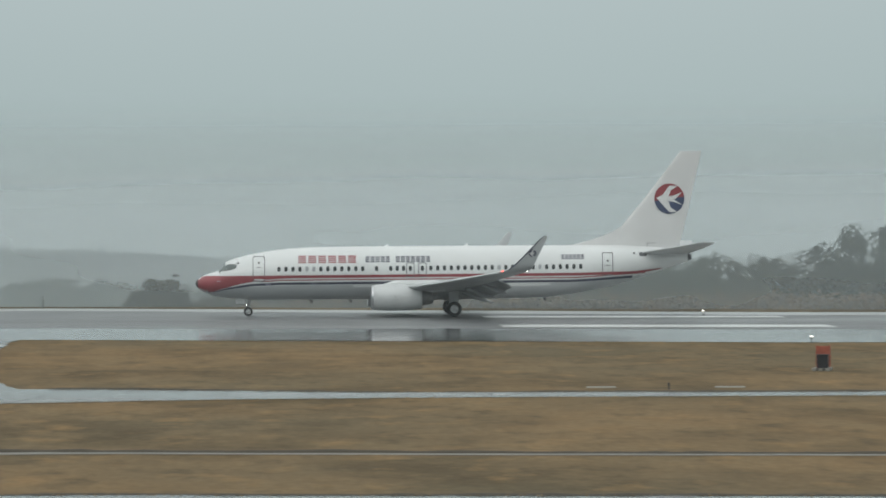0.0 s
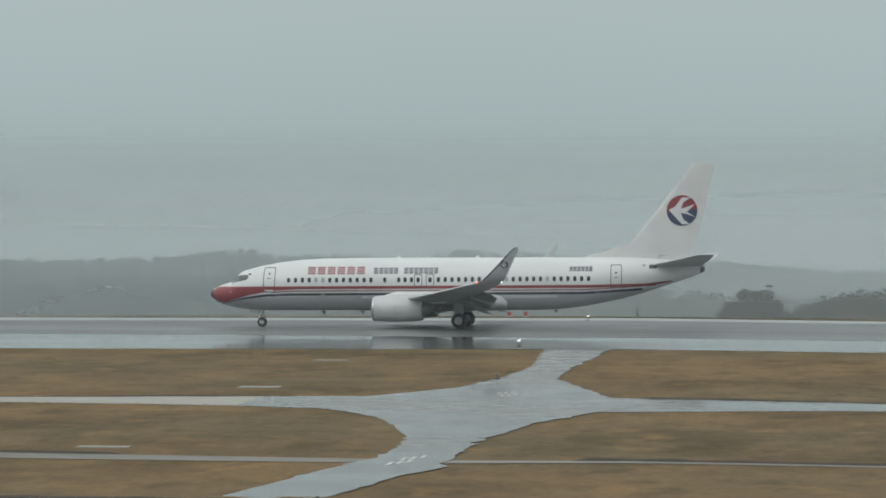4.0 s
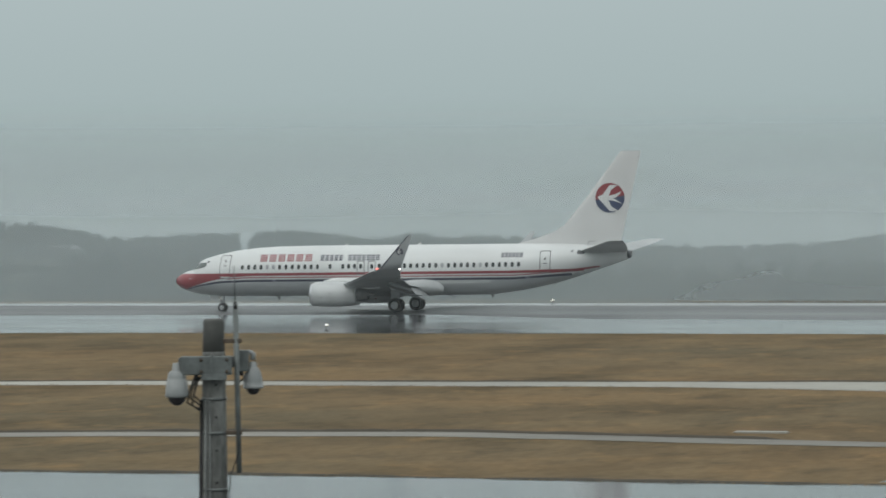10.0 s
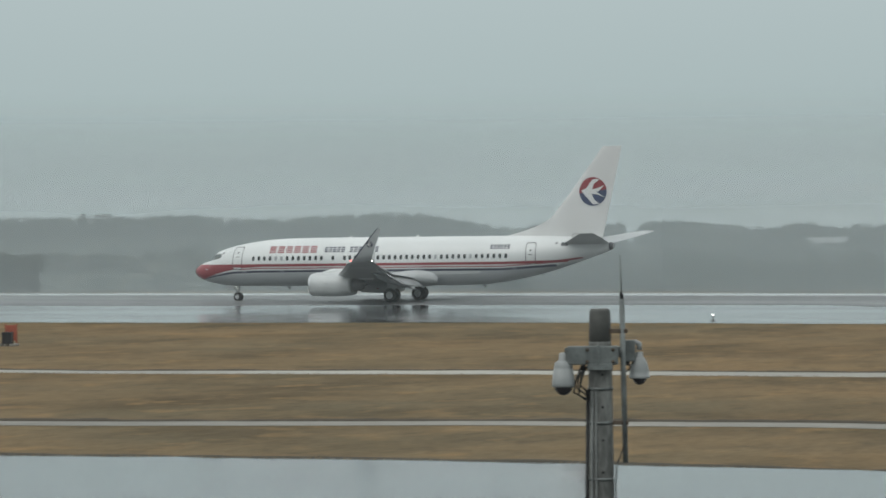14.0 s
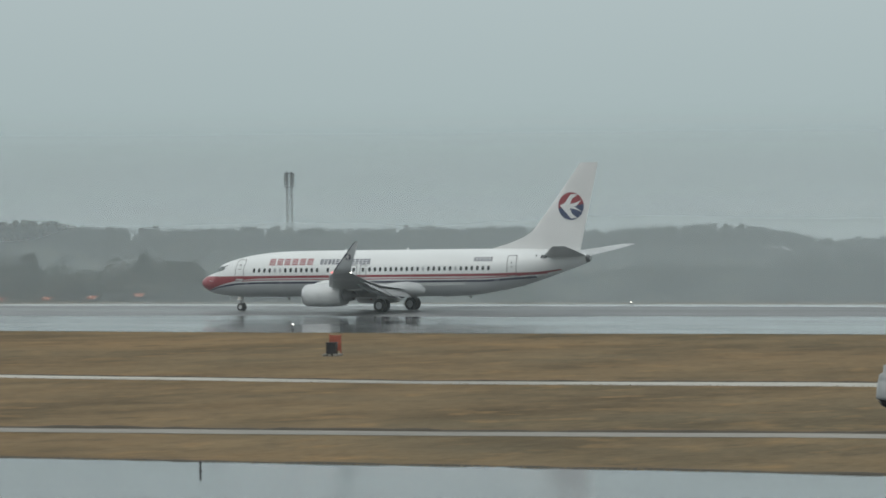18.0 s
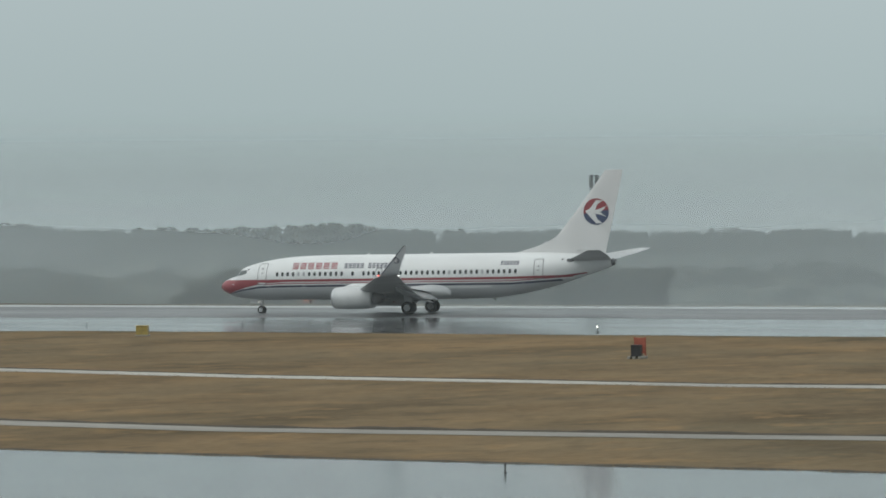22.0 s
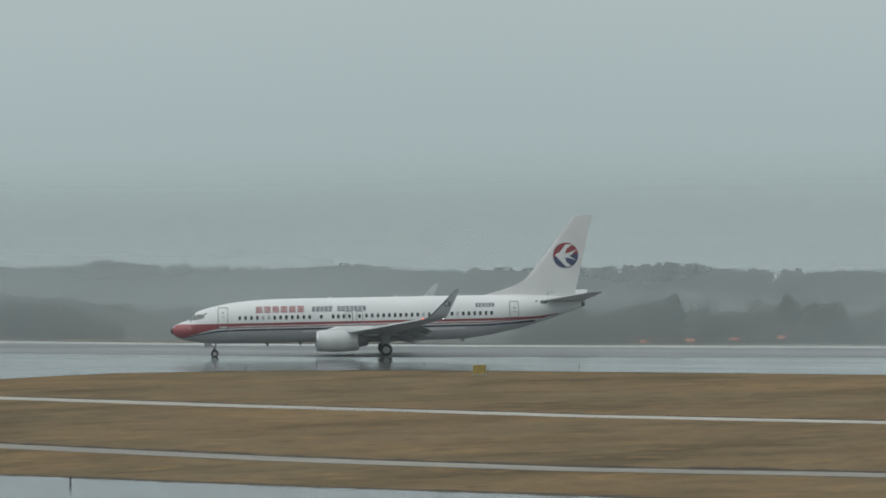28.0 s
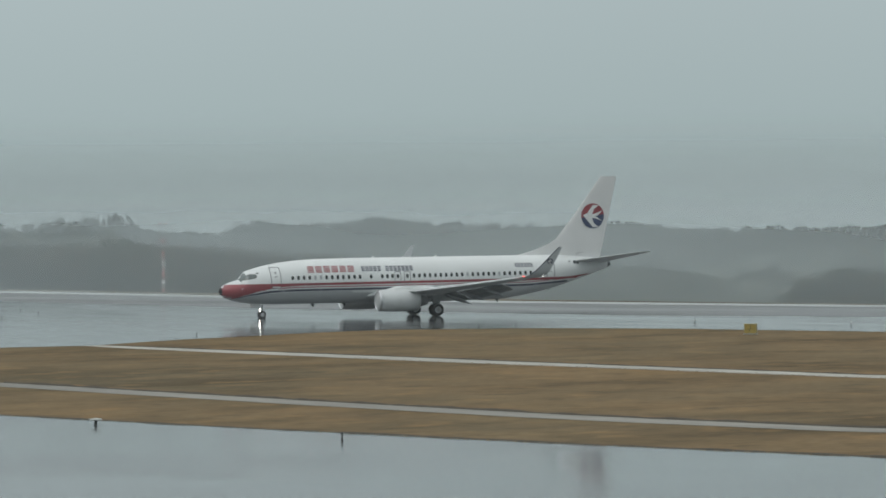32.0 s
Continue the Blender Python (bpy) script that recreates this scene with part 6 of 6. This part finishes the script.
piece("mast_disc", turned("mast_disc", [(1.42 - z, 0.1), (1.46 - z, 0.38), (1.58 - z, 0.4), (1.66 - z, 0.2), (1.7 - z, 0.05)], POST_DARK, 20, "z"), ob, label="flat dark disc head")
for x, y, w, d in ((-26.6, 163.3, 2.0, 1.2), (-25.0, 119.0, 1.9, 0.7), (17.3, 152.7, 1.3, 0.5), (23.1, 152.3, 1.3, 0.5)):
    slab(x, y, w, d)
flat_mark("touchdown_marking", "white painted touchdown zone stripe", 19.6, 42.1, 231.6, 236.9, PAINT_WHITE, 0.05, skew=-3.2)
flat_mark("touchdown_marking_far", "white painted touchdown zone stripe", 20.0, 42.1, 253.1, 257.0, PAINT_WHITE, 0.05, skew=-3.2)
for x, y in ((-14.1, 157.4), (-13.8, 155.4), (-13.5, 111.0), (-13.3, 113.2)):
    for k in range(3):
        flat_mark("road_marking", "worn white painted road marking", x + 0.26 * k - 0.4, x + 0.26 * k - 0.27, y + 0.5 * k, y + 1.25 + 0.5 * k, PAINT_WORN, 0.034)


def turf_edge(name, label, edge, x0, x1, high, jitter, seed):
    """The raised edge of the turf along paving: an upright soil face, coloured dark as the grass edge's shade, with
    grass falling back to the field behind it.
    """
    xs = np.arange(x0, x1 + 0.01, 0.7)
    vs = []
    for x in xs:
        if -23.5 < x < -7.5 and name != "apron_turf_edge":
            h = 0.004
        else:
            h = high * (0.75 + 0.5 * noise.noise((x * 0.9, seed, 1.3)) + 0.35 * noise.noise((x * 0.15, seed, 4.1)))
        y = edge(x) + jitter * noise.noise((x * 0.35, seed, 0.3)) + jitter * noise.noise((x * 0.07, seed, 2.3))
        z = ground_z(x, 200)
        vs += [(x, y, z), (x, y + 0.05, z + 0.6 * h), (x, y + 0.14, z + h), (x, y + 1.1, z + 0.5 * h), (x, y + 2.2, z - 0.01)]
    fs = [(5 * i + k, 5 * i + 5 + k, 5 * i + 6 + k, 5 * i + 1 + k) for i in range(len(xs) - 1) for k in range(4)]
    me = mesh(name, vs, fs, GRASS)
    me.materials.append(EDGE_SHADE)
    for p in me.polygons:
        p.material_index = 1 if p.index % 4 < 2 else 0
    thing(name, label, "turf edge", kind="structure", data=me)


turf_edge("drain_turf_edge", "raised soil edge of the turf along the drain, coloured dark as shade", lambda x: lerp(DRAIN, x) - 0.75, -141, 60, 0.12, 0.12, 17)
turf_edge("road_turf_edge", "raised soil edge of the turf along the service road", lambda x: lerp(ROAD_FAR, x) - 0.1, -180, 60, 0.09, 0.2, 20)
turf_edge("apron_turf_edge", "raised soil edge of the turf along the apron, coloured dark as shade", lambda x: lerp(APRON_EDGE, x) - 0.1, -300, 60, 0.08, 0.3, 30)


def fringe(name, label, path, seed, size=0.06):
    """A ragged fringe of small dead tufts along an edge of the turf: path gives (x, y) for 0 to 1 and its length."""
    rng = np.random.default_rng(seed)
    at, length = path
    out = []
    for q in rng.random(int(length / 0.05)):
        x, y = at(q)
        x, y = x + rng.normal() * 0.05, y + rng.normal() * 0.16
        z = ground_z(x, 200) + 0.03
        w, h = size * (0.5 + rng.random()), size * (0.5 + 1.1 * rng.random())
        a = rng.random() * math.pi
        c, s = math.cos(a) * w, math.sin(a) * w
        lx, ly = rng.normal() * h * 0.5, rng.normal() * h * 0.5
        out += [(x - c, y - s, z), (x + c, y + s, z), (x + c * 0.4 + lx, y + ly, z + h), (x - c * 0.5 + lx, y + ly, z + h * 0.8)]
    thing(name, label, "grass", kind="stuff", data=quads(name, np.array(out), TUFT))


def along(table, x0, x1):
    return (lambda q: (x0 + (x1 - x0) * q, lerp(table, x0 + (x1 - x0) * q))), abs(x1 - x0)


TUFT = mat("ragged_turf_edge", (0.32, 0.225, 0.125), 0.95, vary=0.3, scale=0.4, second=(0.22, 0.165, 0.095), per_piece=0.3, spec=0.1)
for nm, path, seed in (("service road", along(ROAD_NEAR, -150, -23), 53), ("service road", along(ROAD_FAR, -150, -23), 54), ("service road", along(ROAD_NEAR, -6, 50), 55), ("service road", along(ROAD_FAR, -6, 50), 56),
                       ("apron", along(APRON_EDGE, -150, 40), 57), ("runway", along(NEAR_EDGE, -190, 60), 58)):
    fringe("grass_fringe", "ragged fringe of dead grass tufts along the " + nm, path, seed, 0.022)
scatter(runway_lamp(False), [(-15.9, 172.6)], 0.7)
slab(-27.7, 195.5, 1.9, 0.8)

# seconds, place of the main wheels, heading, pitch, lean
TAXI = [(0, 17.87, 258.15, -0.96, -0.03, -0.07), (0.5, 11.97, 258.31, -0.84, -0.01, -0.08), (1, 6.15, 258.47, -0.72, 0.0, -0.08), (1.5, 0.43, 258.64, -0.6, 0.01, -0.06), (2, -5.18, 258.8, -0.49, 0.03, -0.03), (2.5, -10.63, 258.95, -0.4, 0.0, 0.01), (3, -15.99, 259.09, -0.34, -0.03, 0.05), (3.5, -21.3, 259.22, -0.29, -0.1, 0.09), (5.5, -41.25, 259.25, -0.47, -0.28, 0.03), (6, -46.11, 259.21, -0.25, -0.28, 0.02), (6.5, -50.89, 259.18, 0.02, -0.28, 0.02), (7, -55.62, 259.15, 0.34, -0.28, 0.01), (7.5, -60.29, 259.11, 0.67, -0.28, 0.01), (8, -64.89, 259.05, 0.95, -0.28, 0.01), (8.5, -69.46, 258.96, 1.12, -0.28, 0.02), (9, -74.04, 258.82, 1.15, -0.27, 0.02), (9.5, -78.57, 258.66, 1.08, -0.27, 0.02), (10, -83.01, 258.49, 0.94, -0.27, 0.02), (10.5, -87.37, 258.32, 0.76, -0.26, 0.0), (11, -91.64, 258.16, 0.57, -0.26, -0.01), (11.5, -95.86, 258.02, 0.41, -0.25, -0.04), (12, -100.03, 257.9, 0.29, -0.25, -0.06), (12.5, -104.16, 257.81, 0.24, -0.26, -0.08), (13, -108.27, 257.73, 0.22, -0.26, -0.1), (13.5, -112.34, 257.65, 0.24, -0.27, -0.12), (14, -116.39, 257.58, 0.27, -0.27, -0.13), (14.5, -120.4, 257.51, 0.32, -0.28, -0.14), (16.5, -136.01, 256.89, 0.84, -0.29, -0.13), (17, -139.71, 256.51, 1.2, -0.3, -0.14), (17.5, -143.35, 256.11, 1.62, -0.3, -0.14), (18, -146.95, 255.67, 2.14, -0.31, -0.15), (18.5, -150.49, 255.21, 2.81, -0.31, -0.17), (19, -153.97, 254.74, 3.68, -0.32, -0.18), (19.5, -157.37, 254.25, 4.78, -0.32, -0.19), (20, -160.71, 253.75, 6.11, -0.32, -0.19), (20.5, -163.99, 253.21, 7.64, -0.33, -0.19), (21, -167.23, 252.62, 9.34, -0.33, -0.19), (21.5, -170.4, 251.96, 11.16, -0.33, -0.18), (22, -173.48, 251.25, 13.11, -0.34, -0.16), (22.5, -176.52, 250.46, 15.16, -0.34, -0.15), (23, -179.53, 249.59, 17.3, -0.34, -0.15), (23.5, -182.51, 248.64, 19.54, -0.35, -0.14), (24, -185.41, 247.63, 21.88, -0.35, -0.15), (24.5, -188.22, 246.56, 24.3, -0.36, -0.18), (25, -190.94, 245.43, 26.78, -0.36, -0.22), (25.5, -193.57, 244.25, 29.32, -0.36, -0.27), (27.5, -202.56, 237.95, 40.09, -0.38, -0.6), (28, -204.44, 236.09, 42.86, -0.38, -0.58), (28.5, -206.26, 234.17, 45.65, -0.38, -0.54), (29, -208.03, 232.2, 48.47, -0.38, -0.48), (29.5, -209.78, 230.18, 51.32, -0.38, -0.41), (30, -211.48, 228.13, 54.2, -0.38, -0.32), (30.5, -213.15, 226.03, 57.1, -0.38, -0.24), (31, -214.76, 223.89, 60.01, -0.38, -0.15), (31.5, -216.32, 221.73, 62.93, -0.38, -0.08), (32, -217.87, 219.54, 65.86, -0.38, -0.0)]


def motions():
    key = [(t, x * (1 - 0.125 * ground_z(x, 200)), y * (1 - 0.125 * ground_z(x, 200)), turn, nose_up, lean) for t, x, y, turn, nose_up, lean in TAXI]
    walk(airliner, [(t, pose(x, y, ground_z(x, 200) + 0.024, -lean, nose_up, turn)) for t, x, y, turn, nose_up, lean in key])
    ts = [k[0] for k in key]
    run = np.concatenate([[0], np.cumsum(np.hypot(np.diff([k[1] for k in key]), np.diff([k[2] for k in key])))])
    for tyre, radius in WHEELS:
        x, y, z = tyre.matrix_basis.translation
        step = 2 if radius > 0.5 else 1
        rows = []
        for f in range(0, 32 * FPS + 1, step):
            t = f / FPS
            rows.append((t, pose(x, y, z) @ Matrix.Rotation(-float(np.interp(t, ts, run)) / radius, 4, "Y")))
        walk(tyre, rows)


motions()
